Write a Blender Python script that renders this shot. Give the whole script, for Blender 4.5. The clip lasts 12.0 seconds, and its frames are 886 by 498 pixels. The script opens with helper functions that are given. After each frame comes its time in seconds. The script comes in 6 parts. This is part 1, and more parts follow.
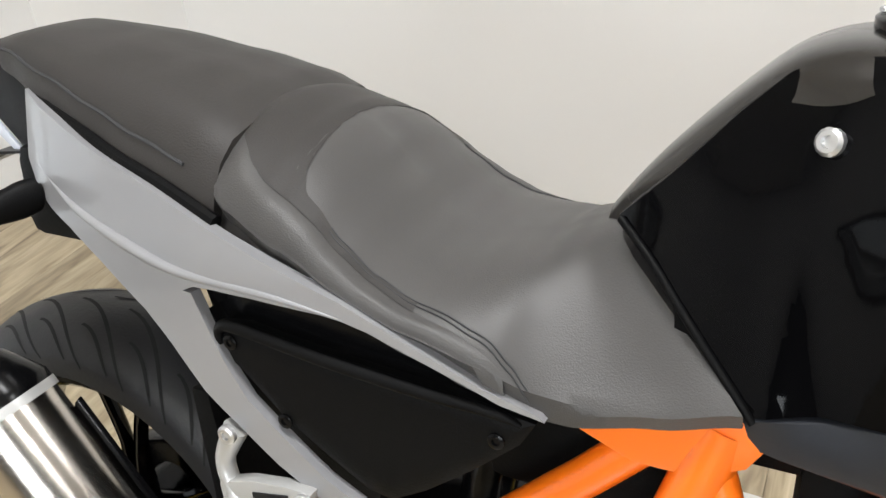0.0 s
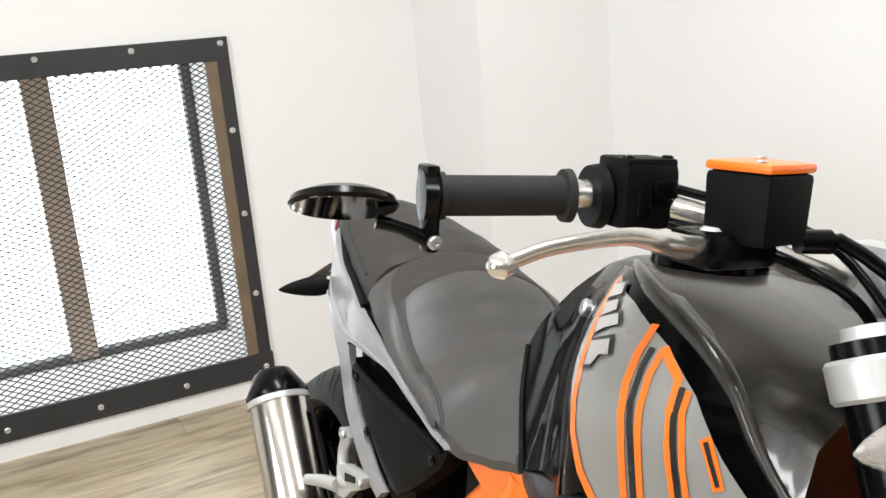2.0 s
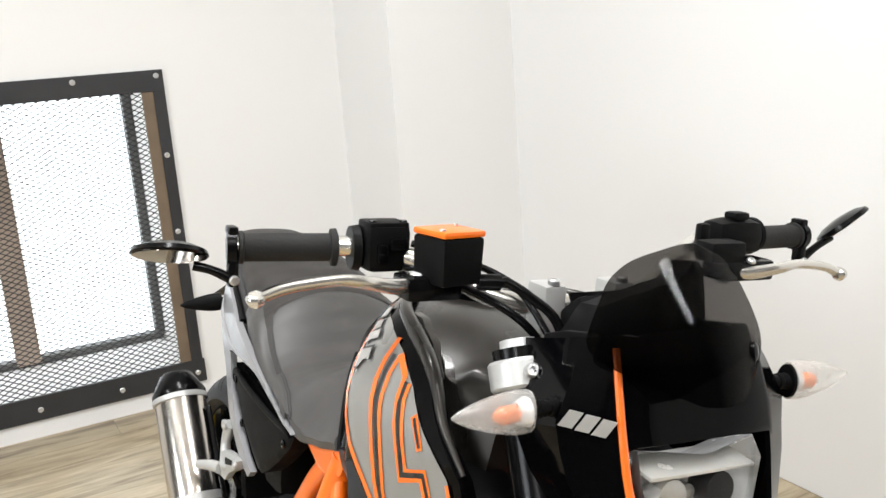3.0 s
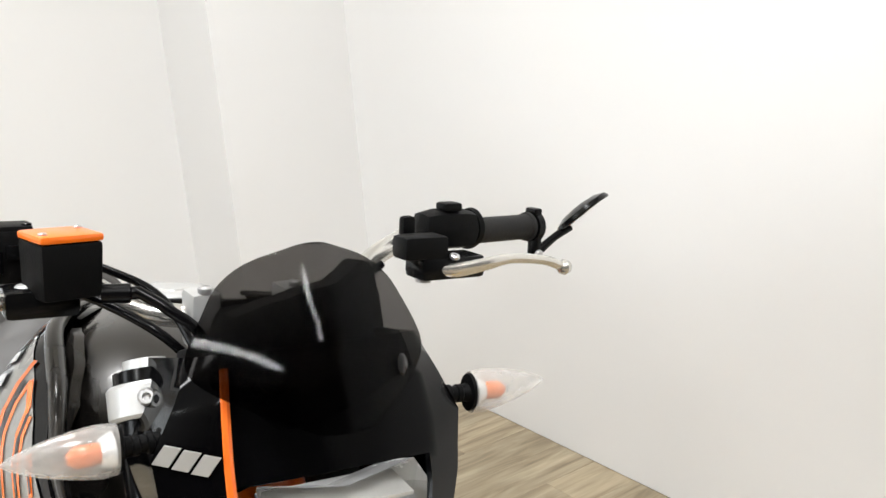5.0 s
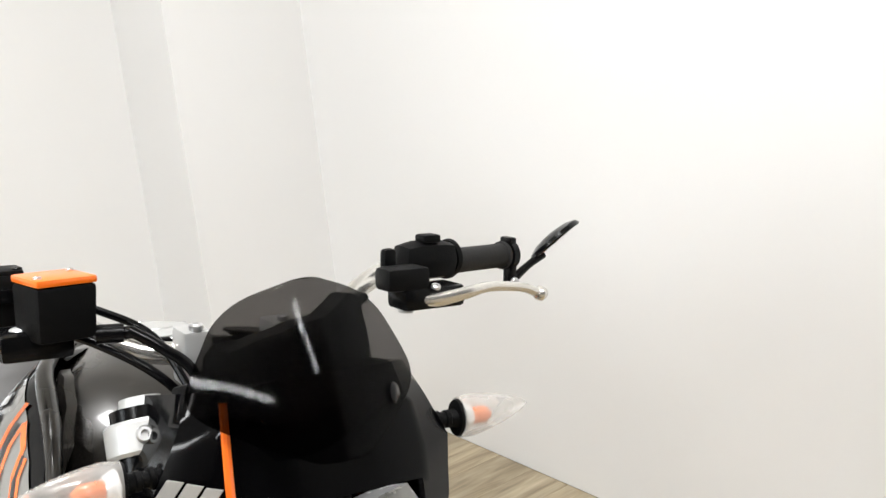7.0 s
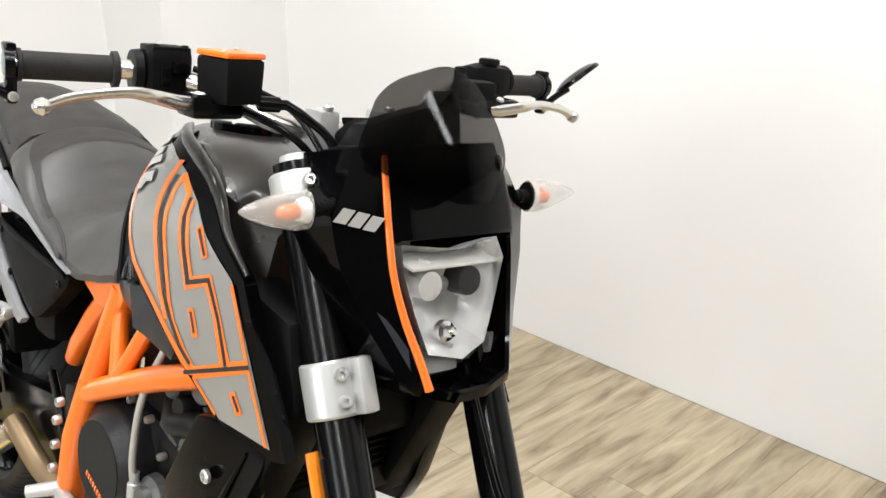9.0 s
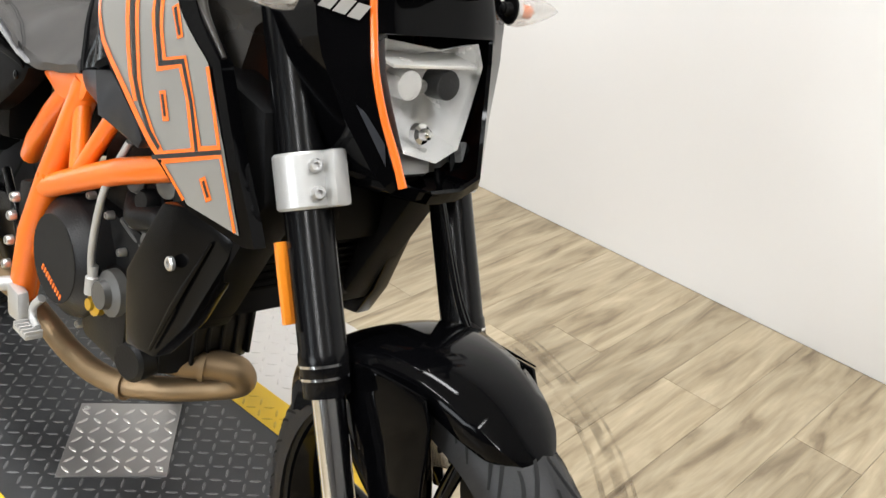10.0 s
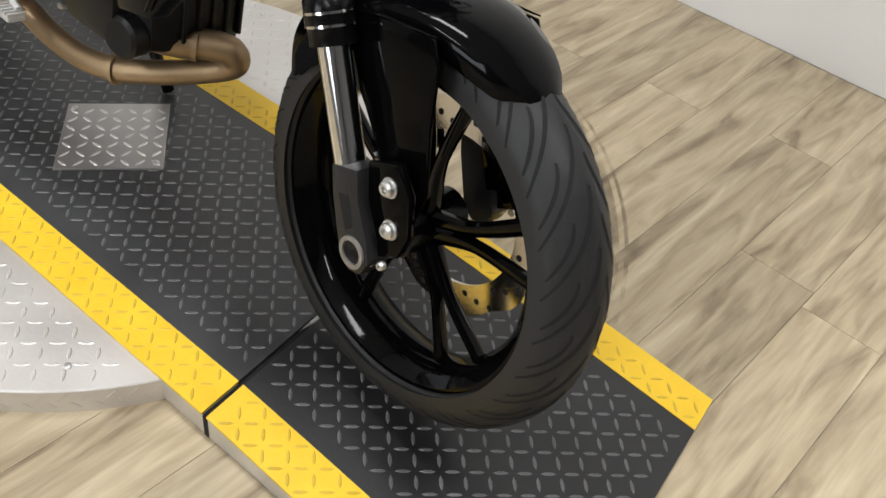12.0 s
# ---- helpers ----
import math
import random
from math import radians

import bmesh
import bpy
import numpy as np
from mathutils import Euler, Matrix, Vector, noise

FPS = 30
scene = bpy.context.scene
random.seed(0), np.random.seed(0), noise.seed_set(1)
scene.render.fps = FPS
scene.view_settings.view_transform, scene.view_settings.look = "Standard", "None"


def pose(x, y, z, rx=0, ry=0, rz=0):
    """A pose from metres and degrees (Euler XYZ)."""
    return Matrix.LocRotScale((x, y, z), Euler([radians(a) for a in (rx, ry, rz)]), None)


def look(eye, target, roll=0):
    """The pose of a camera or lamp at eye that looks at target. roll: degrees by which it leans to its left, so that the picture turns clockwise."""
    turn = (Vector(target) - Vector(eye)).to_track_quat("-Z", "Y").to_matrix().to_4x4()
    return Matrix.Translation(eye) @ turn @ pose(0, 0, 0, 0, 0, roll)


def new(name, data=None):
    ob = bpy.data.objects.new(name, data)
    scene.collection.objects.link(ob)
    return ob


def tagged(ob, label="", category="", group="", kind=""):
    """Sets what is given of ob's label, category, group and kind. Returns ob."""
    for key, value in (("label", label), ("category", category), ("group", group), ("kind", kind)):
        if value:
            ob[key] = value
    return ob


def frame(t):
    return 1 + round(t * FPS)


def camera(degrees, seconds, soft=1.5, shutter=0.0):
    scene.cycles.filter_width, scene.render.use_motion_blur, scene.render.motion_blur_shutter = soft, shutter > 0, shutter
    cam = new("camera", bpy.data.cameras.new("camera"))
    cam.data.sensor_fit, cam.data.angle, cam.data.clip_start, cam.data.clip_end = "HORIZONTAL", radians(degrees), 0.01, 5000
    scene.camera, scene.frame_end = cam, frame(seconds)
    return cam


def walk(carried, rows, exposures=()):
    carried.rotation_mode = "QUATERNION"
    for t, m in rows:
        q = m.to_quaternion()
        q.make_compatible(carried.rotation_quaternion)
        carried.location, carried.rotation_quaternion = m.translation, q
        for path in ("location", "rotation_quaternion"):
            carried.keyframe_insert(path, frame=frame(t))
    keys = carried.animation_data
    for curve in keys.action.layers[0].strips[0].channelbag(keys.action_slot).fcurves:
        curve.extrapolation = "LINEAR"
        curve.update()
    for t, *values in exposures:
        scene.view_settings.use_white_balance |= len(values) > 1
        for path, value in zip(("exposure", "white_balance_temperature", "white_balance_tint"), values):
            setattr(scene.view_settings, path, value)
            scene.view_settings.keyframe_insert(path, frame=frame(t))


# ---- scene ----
cam = camera(52.0, 12.0)
PATH = [
    (0, (0.815, -0.516, 1.159), (-0.008, 0.97, 0.103), -6.4),
    (0.5, (0.908, -0.549, 1.136), (-0.296, 0.794, 0.271), -8.2),
    (1, (1.063, -0.558, 1.206), (-0.371, 0.667, 0.542), -8.0),
    (1.5, (1.277, -0.462, 1.183), (-0.442, 0.383, 0.607), -5.7),
    (2, (1.529, -0.484, 1.192), (-0.214, 0.371, 0.714), -5.2),
    (2.5, (1.771, -0.526, 1.269), (0.044, 0.383, 0.831), -4.5),
    (3, (1.87, -0.451, 1.278), (0.159, 0.475, 0.813), -4.2),
    (3.2, (1.879, -0.405, 1.27), (0.177, 0.516, 0.768), -5.2),
    (4.8, (1.894, -0.186, 1.232), (0.267, 0.861, 0.726), -4.1),
    (5, (1.896, -0.173, 1.234), (0.294, 0.919, 0.743), -4.6),
    (5.5, (1.885, -0.154, 1.236), (0.337, 1.021, 0.763), -3.6),
    (6, (1.892, -0.151, 1.24), (0.352, 1.045, 0.797), -4.1),
    (6.5, (1.904, -0.159, 1.241), (0.336, 1.001, 0.796), -5.3),
    (6.7, (1.906, -0.162, 1.241), (0.325, 0.984, 0.812), -6.0),
    (8.3, (1.963, -0.561, 1.28), (0.607, 0.814, 0.759), -1.1),
    (8.5, (1.987, -0.546, 1.258), (0.578, 0.78, 0.753), -3.0),
    (9, (1.966, -0.537, 1.223), (0.605, 0.756, 0.532), 0.3),
    (9.5, (1.962, -0.548, 1.185), (0.663, 0.728, 0.357), 2.8),
    (10, (1.972, -0.581, 1.149), (0.782, 0.727, 0.215), 6.4),
    (10.5, (1.987, -0.621, 1.11), (0.902, 0.678, 0.045), 8.1),
    (11, (1.998, -0.644, 1.077), (1.05, 0.626, -0.144), 10.2),
    (11.5, (2.004, -0.659, 1.051), (1.121, 0.564, -0.263), 11.5),
    (12, (2.004, -0.666, 1.051), (1.11, 0.508, -0.299), 8.5),
]
EXPOSURES = [(0.0, -0.04), (0.5, 0.04), (1.0, 0.1), (2.5, 0.06), (5.0, 0.06), (6.5, 0.06), (9.0, 0.18), (10.5, 0.13), (11.0, 0.0), (11.5, -0.2), (12.0, -0.24)]
walk(cam, [(t, look(eye, target, roll)) for t, eye, target, roll in PATH], EXPOSURES)

# ---- world and light ----
world = bpy.data.worlds.new("world")
scene.world = world
world.use_nodes = True
world.node_tree.nodes["Background"].inputs[0].default_value = (0.9, 0.95, 1.0, 1)
world.node_tree.nodes["Background"].inputs[1].default_value = 0.3
FLOOR, CEIL = -0.05, 3.0


def area_lamp(name, eye, target, w, h, power, colour):
    data = bpy.data.lights.new(name, "AREA")
    data.shape, data.size, data.size_y, data.energy, data.color = "RECTANGLE", w, h, power, colour
    ob = new(name, data)
    ob.matrix_world = look(eye, target)
    return ob


# daylight from the shop windows, and the lamps under the ceiling; the screened window glows by itself
area_lamp("shopfront_light", (1.2, -3.9, 1.5), (1.2, 0.0, 0.9), 1.5, 1.3, 46, (0.9, 0.95, 1.0))
for lx, ly in ((0.6, 0.0), (2.9, 0.0), (0.6, -2.3), (2.9, -2.3)):
    area_lamp("tube_light", (lx, ly, CEIL - 0.09), (lx, ly, 0.0), 1.2, 0.25, 42, (0.97, 0.985, 1.005))


# ---- materials ----
def mat(name, base, rough=0.5, metal=0.0, var=0.12, scale=6.0, fine=180.0, bump=0.1, coat=0.0, dist=0.001, spec=0.5):
    """A painted, cast or moulded surface: two scales of tone, uneven gloss, fine relief."""
    m = bpy.data.materials.new(name)
    m.use_nodes = True
    nt = m.node_tree
    b = nt.nodes["Principled BSDF"]
    tex = nt.nodes.new("ShaderNodeTexCoord")
    big = nt.nodes.new("ShaderNodeTexNoise")
    small = nt.nodes.new("ShaderNodeTexNoise")
    big.inputs["Scale"].default_value, small.inputs["Scale"].default_value = scale, fine
    big.inputs["Detail"].default_value, small.inputs["Detail"].default_value = 4, 2
    nt.links.new(tex.outputs["Object"], big.inputs["Vector"])
    nt.links.new(tex.outputs["Object"], small.inputs["Vector"])
    mix = nt.nodes.new("ShaderNodeMix")
    mix.data_type = "RGBA"
    mix.inputs[6].default_value = (*[c * (1 - var) for c in base], 1)
    mix.inputs[7].default_value = (*[min(1, c * (1 + var)) for c in base], 1)
    nt.links.new(big.outputs["Fac"], mix.inputs[0])
    nt.links.new(mix.outputs[2], b.inputs["Base Color"])
    rr = nt.nodes.new("ShaderNodeMapRange")
    rr.inputs[1].default_value, rr.inputs[2].default_value = 0.3, 0.7
    rr.inputs[3].default_value, rr.inputs[4].default_value = rough * 0.85, min(1, rough * 1.15)
    nt.links.new(big.outputs["Fac"], rr.inputs[0])
    nt.links.new(rr.outputs[0], b.inputs["Roughness"])
    b.inputs["Metallic"].default_value = metal
    b.inputs["Coat Weight"].default_value = coat
    b.inputs["Coat Roughness"].default_value = 0.06
    b.inputs["Specular IOR Level"].default_value = spec
    if bump:
        bp = nt.nodes.new("ShaderNodeBump")
        bp.inputs["Strength"].default_value, bp.inputs["Distance"].default_value = bump, dist
        nt.links.new(small.outputs["Fac"], bp.inputs["Height"])
        nt.links.new(bp.outputs[0], b.inputs["Normal"])
    return m


def clear(name, tint, rough=0.05, ior=1.45, trans=1.0):
    m = bpy.data.materials.new(name)
    m.use_nodes = True
    b = m.node_tree.nodes["Principled BSDF"]
    b.inputs["Base Color"].default_value = (*tint, 1)
    b.inputs["Transmission Weight"].default_value = trans
    b.inputs["Roughness"].default_value = rough
    b.inputs["IOR"].default_value = ior
    return m


def smoked(name, tint, gloss=0.45):
    """Thin smoked plastic: part of the light goes straight through, the rest mirrors."""
    m = bpy.data.materials.new(name)
    m.use_nodes = True
    nt = m.node_tree
    tr = nt.nodes.new("ShaderNodeBsdfTransparent")
    tr.inputs[0].default_value = (*tint, 1)
    gl = nt.nodes.new("ShaderNodeBsdfGlossy")
    gl.inputs["Roughness"].default_value = 0.04
    lw = nt.nodes.new("ShaderNodeLayerWeight")
    lw.inputs[0].default_value = 0.5
    po = nt.nodes.new("ShaderNodeMath")
    po.operation = "POWER"
    po.inputs[1].default_value = 4.0
    ma = nt.nodes.new("ShaderNodeMath")
    ma.operation = "MULTIPLY_ADD"
    ma.inputs[1].default_value, ma.inputs[2].default_value = gloss, 0.007
    mx = nt.nodes.new("ShaderNodeMixShader")
    nt.links.new(lw.outputs["Facing"], po.inputs[0])
    nt.links.new(po.outputs[0], ma.inputs[0])
    nt.links.new(ma.outputs[0], mx.inputs[0])
    nt.links.new(tr.outputs[0], mx.inputs[1])
    nt.links.new(gl.outputs[0], mx.inputs[2])
    nt.links.new(mx.outputs[0], nt.nodes["Material Output"].inputs[0])
    return m


def milky(name):
    """Moulded clear plastic with ribs: part clear, part scattering."""
    m = mat(name, (0.62, 0.60, 0.57), 0.12, 0.0, 0.15, 90, 160, 0.8, coat=0.8)
    nt = m.node_tree
    tr = nt.nodes.new("ShaderNodeBsdfTransparent")
    mx = nt.nodes.new("ShaderNodeMixShader")
    mx.inputs[0].default_value = 0.4
    nt.links.new(tr.outputs[0], mx.inputs[1])
    nt.links.new(nt.nodes["Principled BSDF"].outputs[0], mx.inputs[2])
    nt.links.new(mx.outputs[0], nt.nodes["Material Output"].inputs[0])
    return m


def scuffed(name, colour):
    """A broken smear on the floor: noise lets the boards through."""
    m = mat(name, colour, 0.6)
    nt = m.node_tree
    n = nt.nodes.new("ShaderNodeTexNoise")
    n.inputs["Scale"].default_value, n.inputs["Detail"].default_value = 14, 6
    r = nt.nodes.new("ShaderNodeMapRange")
    r.inputs[1].default_value, r.inputs[2].default_value, r.inputs[3].default_value, r.inputs[4].default_value = 0.38, 0.75, 0.0, 0.5
    nt.links.new(n.outputs["Fac"], r.inputs[0])
    nt.links.new(r.outputs[0], nt.nodes["Principled BSDF"].inputs["Alpha"])
    return m


def glow(name, colour, strength):
    m = bpy.data.materials.new(name)
    m.use_nodes = True
    b = m.node_tree.nodes["Principled BSDF"]
    b.inputs["Base Color"].default_value = (*colour, 1)
    b.inputs["Emission Color"].default_value = (*colour, 1)
    b.inputs["Emission Strength"].default_value = strength
    return m


def wood_floor():
    """Pale wood-look boards: long grain, knots and a tone of its own for every board."""
    m = mat("wood_board", (0.42, 0.31, 0.16), 0.32, 0, 0.1, 4, 90, 0.05)
    nt = m.node_tree
    b = nt.nodes["Principled BSDF"]
    tex = nt.nodes.new("ShaderNodeTexCoord")
    info = nt.nodes.new("ShaderNodeObjectInfo")
    add = nt.nodes.new("ShaderNodeVectorMath")
    mul = nt.nodes.new("ShaderNodeVectorMath")
    mul.operation = "SCALE"
    mul.inputs[3].default_value = 37.0
    comb = nt.nodes.new("ShaderNodeCombineXYZ")
    for i in range(3):
        nt.links.new(info.outputs["Random"], comb.inputs[i])
    nt.links.new(comb.outputs[0], mul.inputs[0])
    mp = nt.nodes.new("ShaderNodeMapping")
    mp.inputs["Scale"].default_value = (15.0, 2.2, 1.0)
    nt.links.new(tex.outputs["Object"], add.inputs[0])
    nt.links.new(mul.outputs[0], add.inputs[1])
    nt.links.new(add.outputs[0], mp.inputs[0])
    n1 = nt.nodes.new("ShaderNodeTexNoise")
    n1.inputs["Scale"].default_value, n1.inputs["Detail"].default_value, n1.inputs["Distortion"].default_value = 1.5, 10, 0.9
    nt.links.new(mp.outputs[0], n1.inputs["Vector"])
    ramp = nt.nodes.new("ShaderNodeValToRGB")
    e = ramp.color_ramp.elements
    e[0].position, e[0].color = 0.27, (0.152, 0.110, 0.066, 1)
    e[1].position, e[1].color = 0.72, (0.495, 0.418, 0.290, 1)
    mid = e.new(0.47)
    mid.color = (0.355, 0.287, 0.186, 1)
    nt.links.new(n1.outputs["Fac"], ramp.inputs[0])
    mp2 = nt.nodes.new("ShaderNodeMapping")
    mp2.inputs["Scale"].default_value = (60.0, 4.0, 1.0)
    nt.links.new(add.outputs[0], mp2.inputs[0])
    n2 = nt.nodes.new("ShaderNodeTexNoise")
    n2.inputs["Scale"].default_value, n2.inputs["Detail"].default_value = 2.0, 4
    nt.links.new(mp2.outputs[0], n2.inputs["Vector"])
    hsv = nt.nodes.new("ShaderNodeHueSaturation")
    mr = nt.nodes.new("ShaderNodeMapRange")
    mr.inputs[3].default_value, mr.inputs[4].default_value = 0.75, 1.3
    nt.links.new(n2.outputs["Fac"], mr.inputs[0])
    mr2 = nt.nodes.new("ShaderNodeMapRange")
    mr2.inputs[3].default_value, mr2.inputs[4].default_value = 0.86, 1.12
    nt.links.new(info.outputs["Random"], mr2.inputs[0])
    mm = nt.nodes.new("ShaderNodeMath")
    mm.operation = "MULTIPLY"
    nt.links.new(mr.outputs[0], mm.inputs[0])
    nt.links.new(mr2.outputs[0], mm.inputs[1])
    nt.links.new(mm.outputs[0], hsv.inputs["Value"])
    nt.links.new(ramp.outputs[0], hsv.inputs["Color"])
    nt.links.new(hsv.outputs[0], b.inputs["Base Color"])
    return m


# near-black for the unseen walls, so that gloss parts mirror a dark room
DULL = mat("dark_unseen_wall", (0.08, 0.078, 0.076), 0.7, 0, 0.1, 1.5, 260, 0.12)
WHITE = mat("white_wall_paint", (0.79, 0.783, 0.772), 0.7, 0, 0.02, 1.5, 260, 0.12)
CEILING = mat("white_ceiling_paint", (0.8, 0.8, 0.78), 0.8, 0, 0.02, 2, 200, 0.1)
BOARD = wood_floor()
SUBFLOOR = mat("floor_joint", (0.27, 0.22, 0.15), 0.7)
TRIMWOOD = mat("trim_paint", (0.50, 0.40, 0.24), 0.5, 0, 0.15, 10)
STEELBLACK = mat("black_frame_paint", (0.025, 0.025, 0.027), 0.5, 0.0, 0.3, 14, 120, 0.25)
RUSTWOOD = mat("weathered_jamb", (0.16, 0.115, 0.075), 0.7, 0, 0.5, 9, 60, 0.4)
BOLT = mat("zinc_bolt", (0.62, 0.62, 0.62), 0.35, 0.9, 0.1, 40)
MESHWIRE = mat("dark_expanded_metal", (0.02, 0.02, 0.021), 0.5, 0.0, 0.2)
MULLION = mat("window_mullion", (0.42, 0.33, 0.26), 0.6, 0, 0.2)
DAYLIGHT = glow("daylight_pane", (0.90, 0.96, 1.0), 2.0)
TUBE = glow("lamp_diffuser", (1.0, 0.96, 0.9), 6.0)
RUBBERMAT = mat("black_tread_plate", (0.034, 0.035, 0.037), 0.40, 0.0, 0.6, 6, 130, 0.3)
# darker copy of the tread plate for the ramp: light falloff in its colour
RAMPMAT = mat("shaded_black_tread_plate", (0.013, 0.013, 0.014), 0.40, 0.0, 0.4, 6, 130, 0.3)
TREADTOP = mat("worn_black_tread", (0.11, 0.11, 0.112), 0.36, 0.0, 0.4, 12, 130, 0.2)
YELLOW = mat("yellow_edge_paint", (0.78, 0.50, 0.02), 0.42, 0.0, 0.14, 16, 150, 0.25)
YELLOWWORN = mat("worn_yellow_tread", (0.62, 0.40, 0.03), 0.45, 0.0, 0.3, 20, 150, 0.3)
TREADALU = mat("aluminium_tread_plate", (0.66, 0.64, 0.62), 0.38, 0.75, 0.12, 8, 150, 0.2)
ORANGE = mat("orange_powder_coat", (0.95, 0.18, 0.008), 0.32, 0.0, 0.05, 10, 300, 0.06, coat=0.4)
ORANGEDECAL = mat("orange_decal", (0.90, 0.17, 0.015), 0.25, 0.0, 0.03, coat=0.6, bump=0)
GREYDECAL = mat("silver_grey_decal", (0.27, 0.265, 0.25), 0.3, 0.2, 0.08, 5, 600, 0.05, coat=0.6)
DARKLINE = mat("black_decal_line", (0.012, 0.012, 0.012), 0.3, coat=0.4, bump=0)
PALEDECAL = mat("pale_decal", (0.40, 0.39, 0.37), 0.3, 0.2, 0.05, coat=0.5, bump=0)
GLOSS = mat("gloss_black_paint", (0.0014, 0.0014, 0.0017), 0.07, 0.0, 0.2, 4, 300, 0.02, coat=0.02, spec=0.09)
SATIN = mat("anthracite_tank_paint", (0.022, 0.0195, 0.017), 0.28, 0.3, 0.1, 5, 700, 0.08, coat=0.3)
PLASTIC = mat("black_grained_plastic", (0.0035, 0.0035, 0.0037), 0.5, 0.0, 0.2, 8, 500, 0.35, spec=0.09)
SATINBLACK = mat("satin_black_coating", (0.003, 0.003, 0.0033), 0.2, 0.0, 0.2, 10, 300, 0.05, spec=0.16)
RUBBER = mat("tyre_rubber", (0.017, 0.017, 0.018), 0.5, 0.0, 0.25, 12, 220, 0.3, spec=0.3)
COVERGREY = mat("slate_grey_cover", (0.020, 0.022, 0.027), 0.36, 0.0, 0.1, 8, 400, 0.1, spec=0.35)
COVERALU = mat("brushed_cover_plate", (0.42, 0.41, 0.40), 0.34, 0.8, 0.12, 10, 150, 0.2)
CASTBLACK = mat("black_cast_alloy", (0.012, 0.012, 0.013), 0.42, 0.0, 0.3, 22, 300, 0.5, spec=0.3)
WORNALLOY = mat("worn_alloy", (0.30, 0.29, 0.28), 0.4, 0.7, 0.3, 60)
GROOVE = mat("tyre_groove", (0.002, 0.002, 0.002), 0.9, bump=0)
GRIP = mat("grip_rubber", (0.016, 0.0155, 0.015), 0.7, 0, 0.2, 20, 260, 0.4, spec=0.25)
SEATSIDE = mat("grey_seat_vinyl", (0.060, 0.057, 0.055), 0.42, 0.0, 0.1, 7, 700, 0.28, spec=0.4)
SEATTOP = mat("dark_seat_vinyl", (0.031, 0.028, 0.026), 0.55, 0.0, 0.12, 7, 600, 0.35, spec=0.35)
STITCH = mat("seat_thread", (0.035, 0.035, 0.037), 0.8)
SILVER = mat("silver_paint", (0.31, 0.31, 0.32), 0.4, 0.25, 0.04, 5, 700, 0.05, coat=0.4)
CAST = mat("cast_aluminium", (0.50, 0.50, 0.49), 0.42, 0.45, 0.1, 14, 250, 0.2)
LEVER = mat("polished_lever", (0.72, 0.70, 0.66), 0.24, 0.85, 0.06, 20)
CHROME = mat("chromed_tube", (0.75, 0.75, 0.76), 0.12, 1.0, 0.03, 10, bump=0)
BRUSHED = mat("brushed_steel", (0.62, 0.58, 0.53), 0.2, 1.0, 0.08, 10, 260, 0.1)
HEADER = mat("heat_tinted_pipe", (0.27, 0.19, 0.11), 0.46, 0.75, 0.45, 14, 200, 0.12)
ENGINE = mat("dark_engine_case", (0.008, 0.008, 0.0083), 0.42, 0.0, 0.3, 14, 260, 0.3, spec=0.2)
ALLOY = mat("grey_engine_alloy", (0.13, 0.13, 0.127), 0.5, 0.5, 0.3, 18, 200, 0.3)
BRASS = mat("gold_cap", (0.75, 0.48, 0.06), 0.3, 0.8, 0.08)
AMBER = mat("amber_reflector", (0.85, 0.26, 0.02), 0.2, 0.0, 0.1, 60, 400, 0.2, coat=0.6)
BULB = mat("amber_bulb", (0.80, 0.20, 0.04), 0.25, 0, 0.1)
CLEARLENS = mat("pale_lens_plastic", (0.62, 0.66, 0.74), 0.2, 0.0, 0.08, 30, 200, 0.1, coat=0.6)
RED = mat("red_tail_lens", (0.65, 0.03, 0.02), 0.2, 0, 0.1, coat=0.8)
REFLECTOR = mat("lamp_reflector", (0.88, 0.88, 0.87), 0.24, 0.4, 0.08, 30, 40, 0.5)
LENS = smoked("clear_lamp_lens", (0.93, 0.93, 0.92))
SMOKE = smoked("smoked_screen", (0.37, 0.362, 0.358), 0.08)
MILKY = milky("milky_indicator_lens")
# right mirror: its dim brownish reflection is put into the glass colour
DARKMIRROR = mat("dim_reflection_glass", (0.10, 0.085, 0.075), 0.05, 1.0, 0.05, bump=0)
MIRROR = mat("mirror_glass", (0.85, 0.86, 0.87), 0.02, 1.0, 0.01, bump=0)


# ---- shapes ----
def part(name, bm, material, parent=None, label="", smooth=True, m=None):
    """Links a bmesh as one mesh object under a thing or a part."""
    bmesh.ops.recalc_face_normals(bm, faces=bm.faces)
    me = bpy.data.meshes.new(name)
    bm.to_mesh(me)
    bm.free()
    for mm in material if isinstance(material, (list, tuple)) else (material,):
        me.materials.append(mm)
    ob = new(name, me)
    if smooth:
        me.shade_smooth()
        me.set_sharp_from_angle(angle=radians(38))
    if parent:
        ob.parent = parent
    if m is not None:
        ob.matrix_basis = m
    if label:
        ob["label"] = label
    return ob


def thing(name, m, label, category, group="", kind=""):
    ob = new(name)
    ob.empty_display_size = 0.05
    ob.matrix_basis = m
    return tagged(ob, label, category, group, kind)


